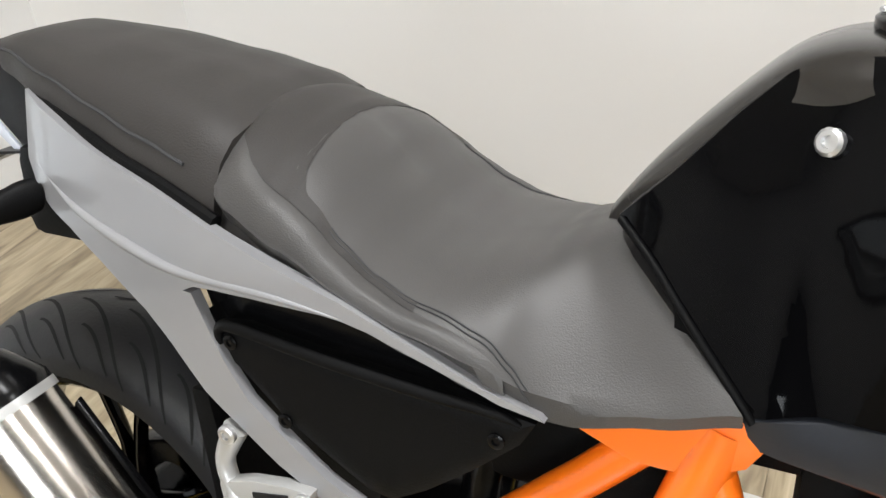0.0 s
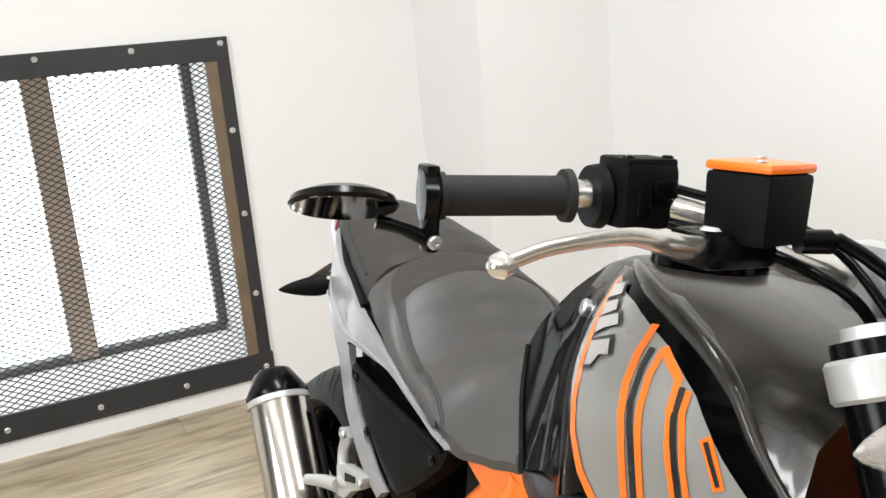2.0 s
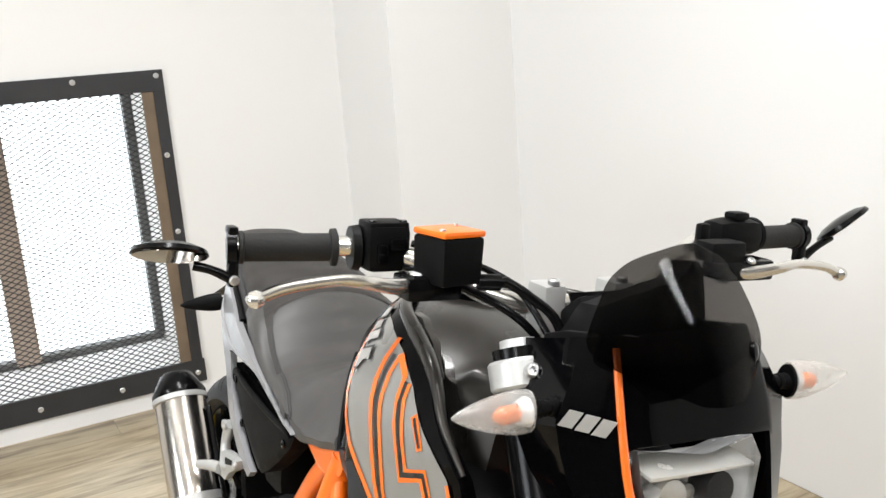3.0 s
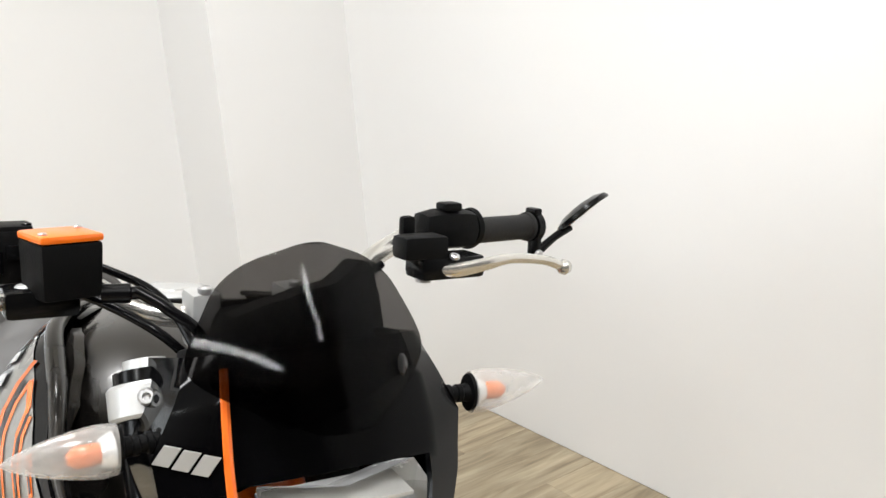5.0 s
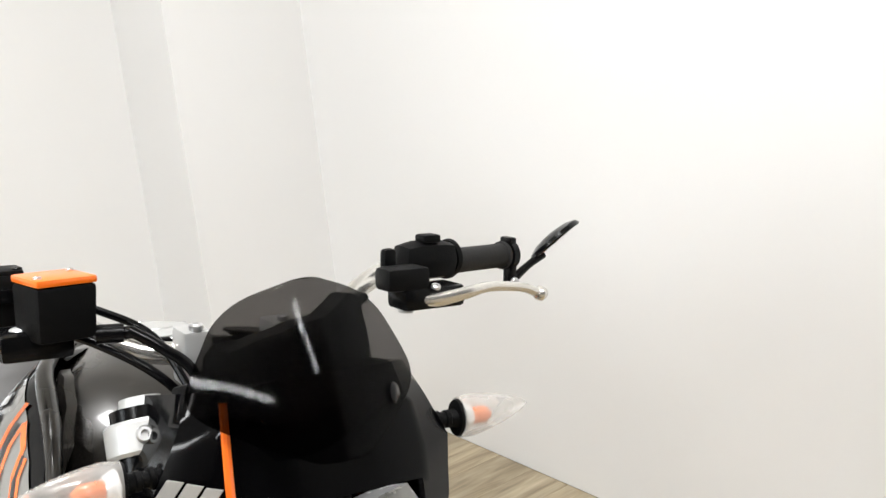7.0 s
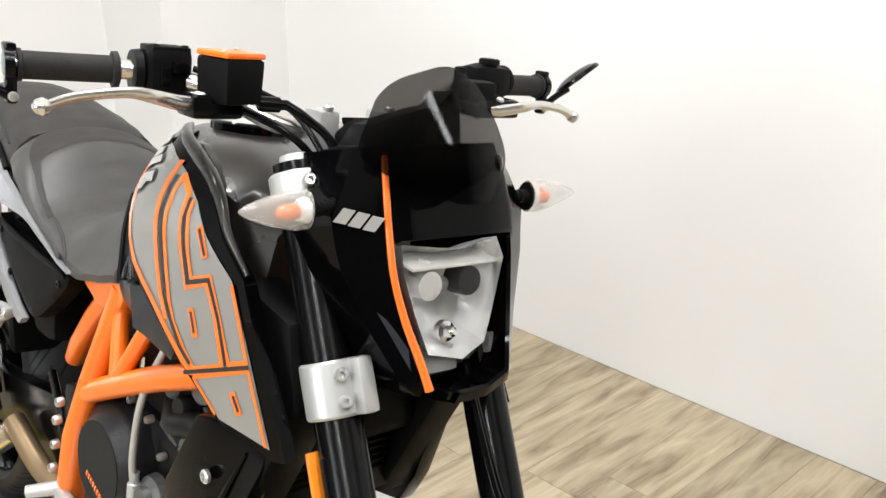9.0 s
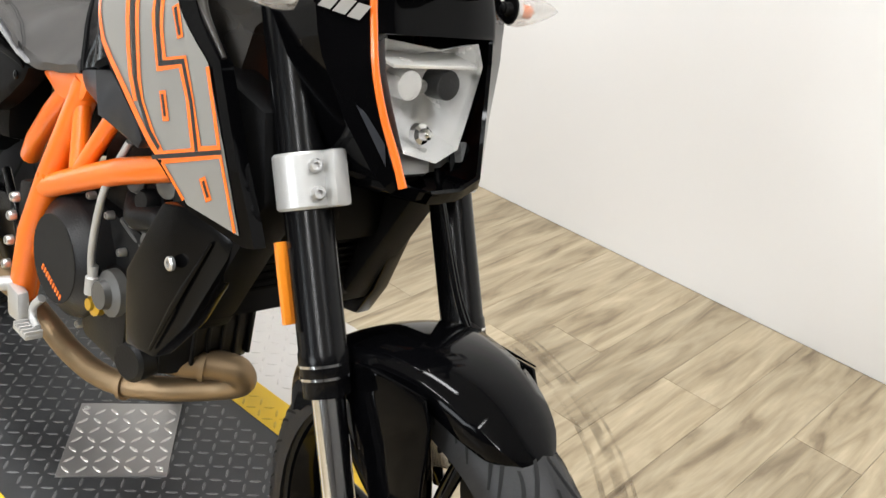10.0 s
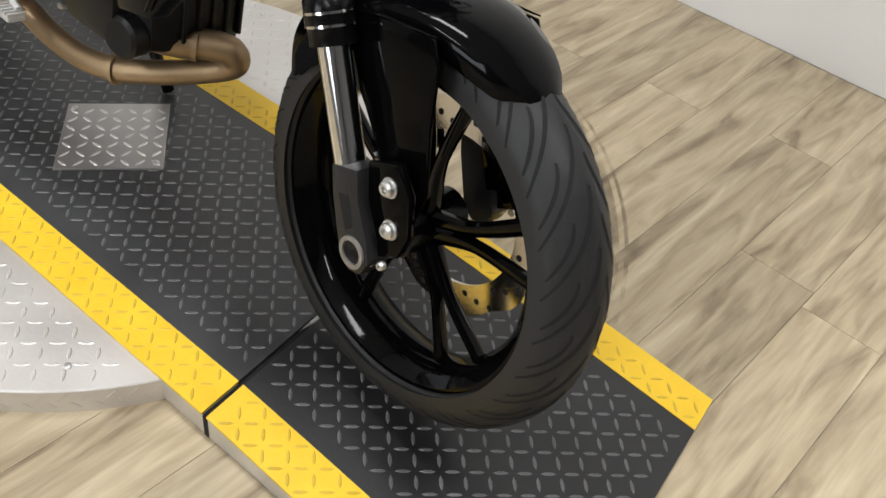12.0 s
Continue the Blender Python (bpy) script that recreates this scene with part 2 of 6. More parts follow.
def box(c, s, bevel=0.0, m=None, bm=None, taper=1.0):
    bm = bm or bmesh.new()
    r = bmesh.ops.create_cube(bm, size=1.0)
    for v in r["verts"]:
        k = taper if v.co.z > 0 else 1.0
        v.co = Vector((v.co.x * s[0] * k, v.co.y * s[1] * k, v.co.z * s[2]))
        if m is not None:
            v.co = m @ v.co
        v.co += Vector(c)
    if bevel:
        edges = {e for v in r["verts"] for e in v.link_edges}
        bmesh.ops.bevel(bm, geom=list(edges), offset=bevel, segments=2, profile=0.6, affect="EDGES")
    return bm


def smooth_path(pts, n=6):
    """A rounded line through the points."""
    p = [Vector(q) for q in pts]
    if len(p) < 3 or n < 2:
        return p
    out = []
    ext = [p[0] * 2 - p[1], *p, p[-1] * 2 - p[-2]]
    for i in range(1, len(ext) - 2):
        a, b, c, d = ext[i - 1:i + 3]
        for k in range(n):
            t = k / n
            out.append(0.5 * (2 * b + (c - a) * t + (2 * a - 5 * b + 4 * c - d) * t * t + (3 * b - a - 3 * c + d) * t ** 3))
    return [*out, p[-1]]


def loft(rings, bm=None, caps=True, closed=True):
    bm = bm or bmesh.new()
    vs = [[bm.verts.new(p) for p in r] for r in rings]
    n = len(vs[0])
    for a, b in zip(vs, vs[1:]):
        for i in range(n if closed else n - 1):
            j = (i + 1) % n
            bm.faces.new((a[i], a[j], b[j], b[i]))
    if caps and closed:
        bm.faces.new(vs[0][::-1])
        bm.faces.new(vs[-1])
    return bm


def tube(pts, r, n=6, seg=12, bm=None, caps=True, flat=1.0):
    """A round bar along a line; r is one radius, or one for each given point."""
    path = smooth_path(pts, n)
    rs = list(r) if isinstance(r, (list, tuple)) else [r] * len(pts)
    radii = []
    for i in range(len(path)):
        f = i / max(1, len(path) - 1) * (len(rs) - 1)
        k = min(int(f), len(rs) - 2)
        radii.append(rs[k] + (rs[k + 1] - rs[k]) * (f - k))
    rings, up = [], None
    for i, p in enumerate(path):
        d = (path[min(i + 1, len(path) - 1)] - path[max(i - 1, 0)]).normalized()
        if up is None:
            up = d.orthogonal().normalized()
        up = (up - d * up.dot(d)).normalized()
        side = d.cross(up)
        rings.append([p + radii[i] * (math.cos(a) * up + flat * math.sin(a) * side) for a in [math.tau * k / seg for k in range(seg)]])
    return loft(rings, bm, caps)


def lathe(profile, c, axis, seg=32, bm=None):
    """Turns (distance along axis, radius) pairs round an axis through c."""
    ax = Vector(axis).normalized()
    u = ax.orthogonal().normalized()
    w = ax.cross(u)
    rings = [[Vector(c) + ax * h + max(r, 1e-4) * (math.cos(a) * u + math.sin(a) * w) for a in [math.tau * k / seg for k in range(seg)]] for h, r in profile]
    return loft(rings, bm)


def bolt(p, axis, r=0.006, h=0.005):
    return lathe([(0, r), (h * 0.7, r), (h, r * 0.75), (h, r * 0.45), (h * 0.5, r * 0.4)], p, axis, 12)


def plate(pts, depth, bevel=0.003, bm=None):
    """A moulded plate: an outline in space pushed in along depth, edges rounded."""
    bm = bm or bmesh.new()
    f = bm.faces.new([bm.verts.new(p) for p in pts])
    r = bmesh.ops.extrude_face_region(bm, geom=[f])
    bmesh.ops.translate(bm, verts=[g for g in r["geom"] if isinstance(g, bmesh.types.BMVert)], vec=depth)
    rim = [e for e in bm.edges if len(e.link_faces) == 2 and e.calc_face_angle(0) > 0.7]
    if bevel:
        bmesh.ops.bevel(bm, geom=rim, offset=bevel, segments=2, profile=0.6, affect="EDGES", clamp_overlap=True)
    bmesh.ops.triangulate(bm, faces=[f for f in bm.faces if len(f.verts) > 4])
    return bm


def interp(table, x):
    if x <= table[0][0]:
        return table[0][1]
    for (a, va), (b, vb) in zip(table, table[1:]):
        if x <= b:
            k = (x - a) / (b - a)
            k = k * k * (3 - 2 * k) * 0.5 + k * 0.5
            return va + (vb - va) * k
    return table[-1][1]


def spline(table, x):
    """A smooth curve through (x, value) pairs."""
    n = len(table)
    if x <= table[0][0]:
        return table[0][1]
    if x >= table[-1][0]:
        return table[-1][1]
    slope = [(table[min(i + 1, n - 1)][1] - table[max(i - 1, 0)][1]) / (table[min(i + 1, n - 1)][0] - table[max(i - 1, 0)][0]) for i in range(n)]
    for i in range(n - 1):
        (a, va), (b, vb) = table[i], table[i + 1]
        if x <= b:
            h = b - a
            k = (x - a) / h
            return va * (1 + 2 * k) * (1 - k) ** 2 + slope[i] * h * k * (1 - k) ** 2 + vb * k * k * (3 - 2 * k) + slope[i + 1] * h * k * k * (k - 1)


# ---- room ----
WALL_Y = 1.508
def slab(name, c, s, material, label, kind="structure"):
    return tagged(part(name, box(c, s), material, None, "", False), label, name.split("_")[0], "", kind)


slab("floor", (1.4, -1.2, FLOOR - 0.055), (7.6, 6.1, 0.1), SUBFLOOR, "dark underlay in the joints of the wood floor")
slab("ceiling", (1.6, -1.2, CEIL + 0.05), (7.4, 6.1, 0.1), CEILING, "plain white painted ceiling")
slab("wall_left", (1.85, WALL_Y + 0.07, 1.475), (6.6, 0.14, 3.05), WHITE, "smooth white painted wall beside the motorcycle")
slab("wall_chase", (-1.32, 1.255, 1.475), (0.48, 0.53, 3.05), WHITE, "white boxed-in corner chase of the room")
# unseen wall, added to close the room and coloured dark to dim reflections
slab("wall_front", (5.22, -1.2, 1.475), (0.14, 5.9, 3.05), DULL, "unseen dark wall, added to keep reflections dark")
# window wall with its opening and deep reveal
WX, WY0, WY1, WZ0, WZ1 = -1.556, -1.13, 0.216, 0.108, 1.142
WB = -2.05
slab("wall_window_side", ((WX + WB) / 2 - 0.05, (WY1 + 1.52) / 2 + 0.02, 1.475), (WX - WB + 0.1, 1.52 - WY1 - 0.04, 3.05), WHITE, "white painted wall beside the screened window")
slab("wall_window_end", ((WX + WB) / 2 - 0.05, (WY0 - 4.2) / 2 - 0.02, 1.475), (WX - WB + 0.1, WY0 + 4.2 - 0.04, 3.05), WHITE, "white painted wall past the screened window")
slab("wall_window_sill", ((WX + WB) / 2 - 0.05, (WY0 + WY1) / 2, (WZ0 - 0.02 + FLOOR) / 2), (WX - WB + 0.1, WY1 - WY0 + 0.08, WZ0 - 0.02 - FLOOR), WHITE, "white painted wall and ledge under the screened window")
slab("wall_window_head", ((WX + WB) / 2 - 0.05, (WY0 + WY1) / 2, (WZ1 + 3.02) / 2), (WX - WB + 0.1, WY1 - WY0 + 0.08, 2.98 - WZ1), WHITE, "white painted wall over the screened window")
# shopfront side with its opening; these unseen walls are dark to dim reflections
slab("wall_right", (1.6, -4.15, 0.2), (7.4, 0.1, 0.5), DULL, "low unseen dark wall under the shop windows")
slab("wall_right_head", (1.6, -4.15, 2.8), (7.4, 0.1, 0.5), DULL, "unseen dark wall over the shop windows")
slab("wall_right_pier", (-0.85, -4.15, 1.5), (2.5, 0.1, 2.1), DULL, "unseen dark wall pier beside the shop windows")
slab("wall_right_end", (3.65, -4.15, 1.5), (3.3, 0.1, 2.1), DULL, "unseen dark wall pier beside the shop windows")
tagged(part("window_2", box((1.2, -4.25, 1.5), (1.7, 0.02, 1.6)), DAYLIGHT, None, "", False), "bright daylight panes of the shop windows", "window", "", "structure")

win = thing("window_1", pose(0, 0, 0), "black steel framed window behind expanded metal mesh", "window", "", "structure")
YM, ZM = (WY0 + WY1) / 2, (WZ0 + WZ1) / 2
for name, c, s in (("frame_rail", (WX + 0.006, YM, WZ1 + 0.038), (0.014, WY1 - WY0 + 0.166, 0.076)),
                   ("frame_rail", (WX + 0.006, YM, WZ0 - 0.045), (0.014, WY1 - WY0 + 0.18, 0.09)),
                   ("frame_stile", (WX + 0.006, WY1 + 0.062, ZM), (0.013, 0.042, WZ1 - WZ0)),
                   ("frame_stile", (WX + 0.006, WY0 - 0.066, ZM), (0.013, 0.048, WZ1 - WZ0))):
    part(name, box(c, s, 0.002), STEELBLACK, win, "black painted steel flange", False)
for y in (WY1 + 0.021, WY0 - 0.021):
    part("wood_stile", box((WX + 0.003, y, ZM), (0.010, 0.041, WZ1 - WZ0), 0.002), RUSTWOOD, win, "weathered brown wooden strip", False)
for i in range(6):
    for z in (WZ1 + 0.055, WZ0 - 0.05):
        part("frame_bolt", bolt((WX + 0.013, 0.274 - i * 0.285, z), (1, 0, 0), 0.010, 0.007), BOLT, win)
for i in range(1, 4):
    for y in (0.274, WY0 - 0.066):
        part("frame_bolt", bolt((WX + 0.012, y, WZ1 + 0.055 - i * 0.288), (1, 0, 0), 0.010, 0.007), BOLT, win)
for y in (-0.285, -1.08):
    part("mullion", box((WB + 0.05, y, ZM), (0.06, 0.092, WZ1 - WZ0 + 0.02), 0.004), MULLION, win, "tan wooden mullion behind the mesh", False)
part("bottom_rail", box((WB + 0.04, YM, WZ0 - 0.005), (0.05, WY1 - WY0 + 0.06, 0.03), 0.003), ALLOY, win, "grey window bottom rail", False)
part("side_rail", box((WB + 0.04, WY1 + 0.03, ZM), (0.05, 0.05, WZ1 - WZ0), 0.003), ALLOY, win, "grey window side rail", False)
part("pane", box((WB, YM, ZM), (0.01, WY1 - WY0 + 0.1, WZ1 - WZ0 + 0.1)), DAYLIGHT, win, "bright daylight pane", False)


def mesh_screen():
    """Expanded metal: flattened strands that wave between their joints."""
    bm = bmesh.new()
    dy, dz, w, d = 0.0178, 0.0195, 0.0036, 0.002
    ny, nz = int((WY1 - WY0 + 0.04) / dy), int((WZ1 - WZ0 + 0.02) / dz)
    for j in range(nz + 1):
        z = WZ0 - 0.012 + j * dz
        for s in (1, -1):
            if j == nz and s > 0:
                continue
            prev = None
            for i in range(ny + 1):
                y = WY0 - 0.02 + i * dy
                zz = z + (dz * 0.5 * (1 - s) * 0 + (dz * 0.5 * s if i % 2 else 0.0))
                ring = [bm.verts.new((WX - 0.006 + a * d, y, zz + b * w)) for a, b in ((0.5, 0.5), (0.5, -0.5), (-0.5, -0.5), (-0.5, 0.5))]
                if prev:
                    for k in range(4):
                        bm.faces.new((prev[k], prev[(k + 1) % 4], ring[(k + 1) % 4], ring[k]))
                prev = ring
    return bm


tagged(part("mesh_screen", mesh_screen(), MESHWIRE, win, "dark expanded metal mesh", False), "", "", "", "stuff")

for lx, ly in ((0.6, 0.0), (2.9, 0.0), (0.6, -2.3), (2.9, -2.3)):
    lamp = thing("ceiling_light", pose(lx, ly, CEIL), "white ceiling tube lamp with glowing diffuser", "lamp", "ceiling lamps")
    part("housing", box((0, 0, -0.03), (1.26, 0.3, 0.06), 0.006), CEILING, lamp, "", False)
    part("diffuser", box((0, 0, -0.07), (1.2, 0.24, 0.02), 0.006), TUBE, lamp, "glowing diffuser", False)

# ---- turntable and ramp ----
TX0, TYA, TYB = -0.45, -0.331, 0.255


def lozenges(inside, x0, x1, y0, y1, pitch, z, size=(0.0125, 0.0032, 0.0014)):
    """Raised tread bars, every second one turned across."""
    bm = bmesh.new()
    nx, ny = int((x1 - x0) / pitch), int((y1 - y0) / pitch)
    L, W, H = size
    for i in range(nx):
        for j in range(ny):
            x, y = x0 + (i + 0.5) * pitch, y0 + (j + 0.5) * pitch
            if not inside(x, y):
                continue
            a = radians(45 if (i + j) % 2 else -45)
            c, s = math.cos(a), math.sin(a)
            base = [(L, 0), (L * 0.45, W), (-L * 0.45, W), (-L, 0), (-L * 0.45, -W), (L * 0.45, -W)]
            lo = [bm.verts.new((x + c * p - s * q, y + s * p + c * q, z)) for p, q in base]
            hi = [bm.verts.new((x + 0.62 * (c * p - s * q), y + 0.62 * (s * p + c * q), z + H)) for p, q in base]
            for k in range(6):
                bm.faces.new((lo[k], lo[(k + 1) % 6], hi[(k + 1) % 6], hi[k]))
            bm.faces.new(hi)
    return bm


ramp = thing("display_turntable", pose(0, 0, FLOOR, 0, 0, 3.3), "round aluminium turntable with a black tread runway", "turntable")
CX, CY, CR, ZT = 0.694, -0.040, 0.594, -FLOOR
SEAM, SKEW, TIP = 1.306, -0.095, 1.870      # the joints across the runway are not quite square to it


def disc():
    ring = [(CX + CR * math.cos(a), CY + CR * math.sin(a)) for a in [math.tau * k / 128 for k in range(128)]]
    return loft([[(x, y, 0.0) for x, y in ring], [(x, y, 0.044) for x, y in ring], [(CX + (x - CX) * 0.997, CY + (y - CY) * 0.997, 0.046) for x, y in ring]])


def deck_z(x, y):
    """Top of the runway: level up to the joint, then a ramp down to the floor."""
    u = (x - SEAM - SKEW * (y - TYA)) / (TIP - SEAM)
    return ZT if u < 0 else ZT - (ZT - 0.005) * min(1, u) ** 1.15


def lane(x0, x1, ya, yb, thick, cuts=10, lift=0.0):
    """A strip of plate along the runway between two skewed joints, bent with the ramp."""
    bm = bmesh.new()
    rows = []
    for k in range(cuts + 1):
        row = []
        for j in range(3):
            y = ya + (yb - ya) * j / 2
            x = x0 + (x1 - x0) * k / cuts + SKEW * (y - TYA)
            row.append((x, y, deck_z(x, y) + lift))
        rows.append(row)
    up = [[bm.verts.new(p) for p in r] for r in rows]
    dn = [[bm.verts.new((x, y, max(0.001, z - thick))) for x, y, z in r] for r in rows]
    for k in range(cuts):
        for j in range(2):
            bm.faces.new((up[k][j], up[k + 1][j], up[k + 1][j + 1], up[k][j + 1]))
            bm.faces.new((dn[k][j], dn[k][j + 1], dn[k + 1][j + 1], dn[k + 1][j]))
        bm.faces.new((up[k][0], dn[k][0], dn[k + 1][0], up[k + 1][0]))
        bm.faces.new((up[k][2], up[k + 1][2], dn[k + 1][2], dn[k][2]))
    for j in range(2):
        bm.faces.new((up[0][j], up[0][j + 1], dn[0][j + 1], dn[0][j]))
        bm.faces.new((up[-1][j], dn[-1][j], dn[-1][j + 1], up[-1][j + 1]))
    return bm


def settle(bm):
    """Lays treads made on the level onto the ramp."""
    for v in bm.verts:
        v.co.z += deck_z(v.co.x, v.co.y) - ZT
    return bm


d = part("deck", disc(), TREADALU, ramp, "silver aluminium tread-plate deck")
inside_disc = lambda x, y: (x - CX) ** 2 + (y - CY) ** 2 < (CR - 0.02) ** 2 and not (TYA - 0.01 < y < TYB + 0.01)
tagged(part("deck_tread", lozenges(inside_disc, CX - CR, CX + CR, CY - CR, CY + CR, 0.0285, 0.046), TREADALU, d, "", False), "", "", "", "stuff")
rim = bmesh.new()
for k in range(230):
    a = math.tau * k / 230
    m = pose(CX + CR * math.cos(a), CY + CR * math.sin(a), 0.014 + 0.016 * (k % 2), 0, 0, math.degrees(a)) @ pose(0, 0, 0, 45 if k % 2 else -45)
    box((0, 0, 0), (0.0016, 0.017, 0.0035), 0, m, rim)
tagged(part("rim_tread", rim, TREADALU, d, "raised treads round the deck edge", False), "", "", "", "stuff")
for xa, xb in ((TX0, SEAM - 0.005), (SEAM + 0.005, TIP)):
    # the ramp half takes the darkened plate, with the falloff painted in
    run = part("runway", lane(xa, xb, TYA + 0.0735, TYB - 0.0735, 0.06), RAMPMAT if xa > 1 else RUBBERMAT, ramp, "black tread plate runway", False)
    inner = lambda x, y: TYA + 0.088 < y < TYB - 0.088 and xa + 0.012 < x - SKEW * (y - TYA) < xb - 0.012
    tagged(part("runway_tread", settle(lozenges(inner, xa - 0.06, xb + 0.01, TYA, TYB, 0.0245, ZT, (0.0118, 0.0026, 0.0013))), TREADTOP, run, "worn raised treads", False), "", "", "", "stuff")
    for ya, yb in ((TYA, TYA + 0.073), (TYB - 0.073, TYB)):
        st = part("edge_strip", lane(xa, xb, ya, yb, 0.004, 10, 0.001), YELLOW, ramp, "yellow painted tread edge", False)
        strip_in = lambda x, y: ya + 0.010 < y < yb - 0.010 and xa + 0.012 < x - SKEW * (y - TYA) < xb - 0.012
        tagged(part("strip_tread", settle(lozenges(strip_in, xa - 0.06, xb + 0.01, TYA, TYB, 0.0245, ZT + 0.001, (0.0118, 0.0026, 0.0013))), YELLOWWORN, st, "", False), "", "", "", "stuff")
        part("side_plate", lane(xa, xb, ya + 0.002, yb - 0.002, 0.06, 10, -0.0035), TREADALU, ramp, "bare aluminium side of the runway", False)
part("joint_strip", lane(SEAM - 0.0045, SEAM + 0.0045, TYA + 0.001, TYB - 0.001, 0.05, 1, -0.006), GROOVE, ramp, "dark open joint across the runway", False)
plate_m = pose(0.700, -0.039, ZT, 0, 0, 48.5)
cover = part("cover_plate", box((0, 0, 0.003), (0.187, 0.202, 0.004), 0.001), COVERALU, ramp, "square aluminium cover plate", False, plate_m)
tagged(part("cover_tread", lozenges(lambda x, y: True, -0.093, 0.093, -0.098, 0.098, 0.0265, 0.005), TREADALU, cover, "", False), "", "", "", "stuff")
for sx, sy in ((-1, 1), (1, -1)):
    part("cover_screw", bolt((sx * 0.080, sy * 0.085, 0.005), (0, 0, 1), 0.006, 0.003), BOLT, cover)
for a in range(3, 360, 21):
    x, y = CX + (CR - 0.045) * math.cos(radians(a)), CY + (CR - 0.045) * math.sin(radians(a))
    if y < TYA - 0.02 or y > TYB + 0.02:
        part("deck_screw", bolt((x, y, 0.046), (0, 0, 1), 0.0065, 0.003), BOLT, d)


# ---- motorcycle, leaning on its side stand ----
bike = thing("motorcycle", pose(0, -0.029, 0.0, -10, 0, 0), "black and orange naked motorcycle with grey decals", "motorcycle")
FA, RA = Vector((1.444, 0.002, 0.290)), Vector((0.040, 0.0, 0.299))
RAKE = Vector((-0.422, 0, 0.906))
STEER = Matrix.Translation((1.10, 0, 0.85)) @ Matrix.Rotation(radians(-4.5), 4, RAKE) @ Matrix.Translation((-1.10, 0, -0.85))


def fork_at(z, y=0.0):
    return Vector((1.146 - 0.466 * (z - 0.951), y, z))


def tyre(c, R, W, name, parent):
    """Round-shouldered tyre with curved tread grooves."""
    bead = 0.214
    prof = []
    for k in range(-10, 11):
        a = k / 10 * radians(88)
        prof.append((W / 2 * math.sin(a) * 0.98, R - 0.045 * (1 - math.cos(a)) ** 0.9 - 0.004 * abs(k / 10)))
    prof = [(-W * 0.30, bead), (-W * 0.42, bead + 0.012), (-W * 0.5, R - 0.062), *prof, (W * 0.5, R - 0.062), (W * 0.42, bead + 0.012), (W * 0.30, bead)]
    rings = []
    for i in range(96):
        a = math.tau * i / 96
        rings.append([(c.x + r * math.cos(a), c.y + y, c.z + r * math.sin(a)) for y, r in prof])
    bm = bmesh.new()
    vs = [[bm.verts.new(p) for p in r] for r in rings]
    for i in range(96):
        a, b = vs[i], vs[(i + 1) % 96]
        for j in range(len(prof)):
            k = (j + 1) % len(prof)
            bm.faces.new((a[j], a[k], b[k], b[j]))
    ty = part(name, bm, RUBBER, parent, "black road tyre with curved grooves")

    def skin(s, ang, lift):
        a = s * radians(86)
        r = R - 0.045 * (1 - math.cos(a)) ** 0.9 - 0.004 * abs(s) + lift * math.cos(a)
        return Vector((c.x + r * math.cos(ang), c.y + W / 2 * math.sin(a) * 0.98 + lift * math.sin(a), c.z + r * math.sin(ang)))
    g = bmesh.new()
    n, gw = 26, (0.018 if W < 0.15 else 0.014)
    for i in range(n):
        for sd in (-1, 1):
            base = math.tau * (i + (0.5 if sd > 0 else 0)) / n
            for s0, s1, sweep, off in ((0.06, 0.97, 0.46, 0.0), (0.40, 0.90, 0.24, 0.12)):
                prev = None
                for k in range(11):
                    t = k / 10
                    s = sd * (s0 + (s1 - s0) * t ** 1.7)
                    ang = base + off - sweep * t
                    w = (0.0085 if W < 0.15 else 0.006) * (0.3 + 0.7 * math.sin(math.pi * min(1, t * 0.9 + 0.08)))
                    p = [g.verts.new(skin(s - sd * gw, ang - w, 0.0008)), g.verts.new(skin(s + sd * gw, ang + w, 0.0008))]
                    if prev:
                        g.faces.new((prev[0], prev[1], p[1], p[0]))
                    prev = p
    tagged(part("tread_groove", g, GROOVE, ty), "", "", "", "stuff")
    return ty


def wheel(c, R, W, rimw, name, front):
    """Cast wheel: rim, hub, five forked spokes and the tyre."""
    axle = part(name, lathe([(-0.055, 0.022), (-0.05, 0.034), (0.05, 0.034), (0.055, 0.022)], c, (0, 1, 0), 28), SATINBLACK, bike, "black cast wheel")
    h = rimw / 2
    prof = [(-h, 0.220), (-h, 0.214), (-h + 0.010, 0.204), (-h * 0.55, 0.196), (0, 0.188), (h * 0.55, 0.196), (h - 0.010, 0.204), (h, 0.214), (h, 0.220), (h * 0.7, 0.209), (-h * 0.7, 0.209)]
    bm = bmesh.new()
    vs = []
    for i in range(72):
        a = math.tau * i / 72
        vs.append([bm.verts.new((c.x + r * math.cos(a), c.y + y, c.z + r * math.sin(a))) for y, r in prof])
    for i in range(72):
        a, b = vs[i], vs[(i + 1) % 72]
        for j in range(len(prof)):
            k = (j + 1) % len(prof)
            bm.faces.new((a[j], a[k], b[k], b[j]))
    part("rim", bm, GLOSS, axle, "gloss black rim")
    for i in range(5):
        a = math.tau * i / 5 + 0.35
        bm = bmesh.new()
        for s in (-1, 1):
            p0 = c + Vector((math.cos(a + s * 0.3), 0, math.sin(a + s * 0.3))) * 0.03
            p1 = c + Vector((math.cos(a + s * 0.12), 0, math.sin(a + s * 0.12))) * 0.10
            p2 = c + Vector((math.cos(a + s * 0.20), 0, math.sin(a + s * 0.20))) * 0.195
            tube([p0, p1, p2], [0.014, 0.009, 0.010], 5, 10, bm, True, 1.5)
        part("spoke", bm, GLOSS, axle)
    tyre(c, R, W, "tyre", axle)
    return axle


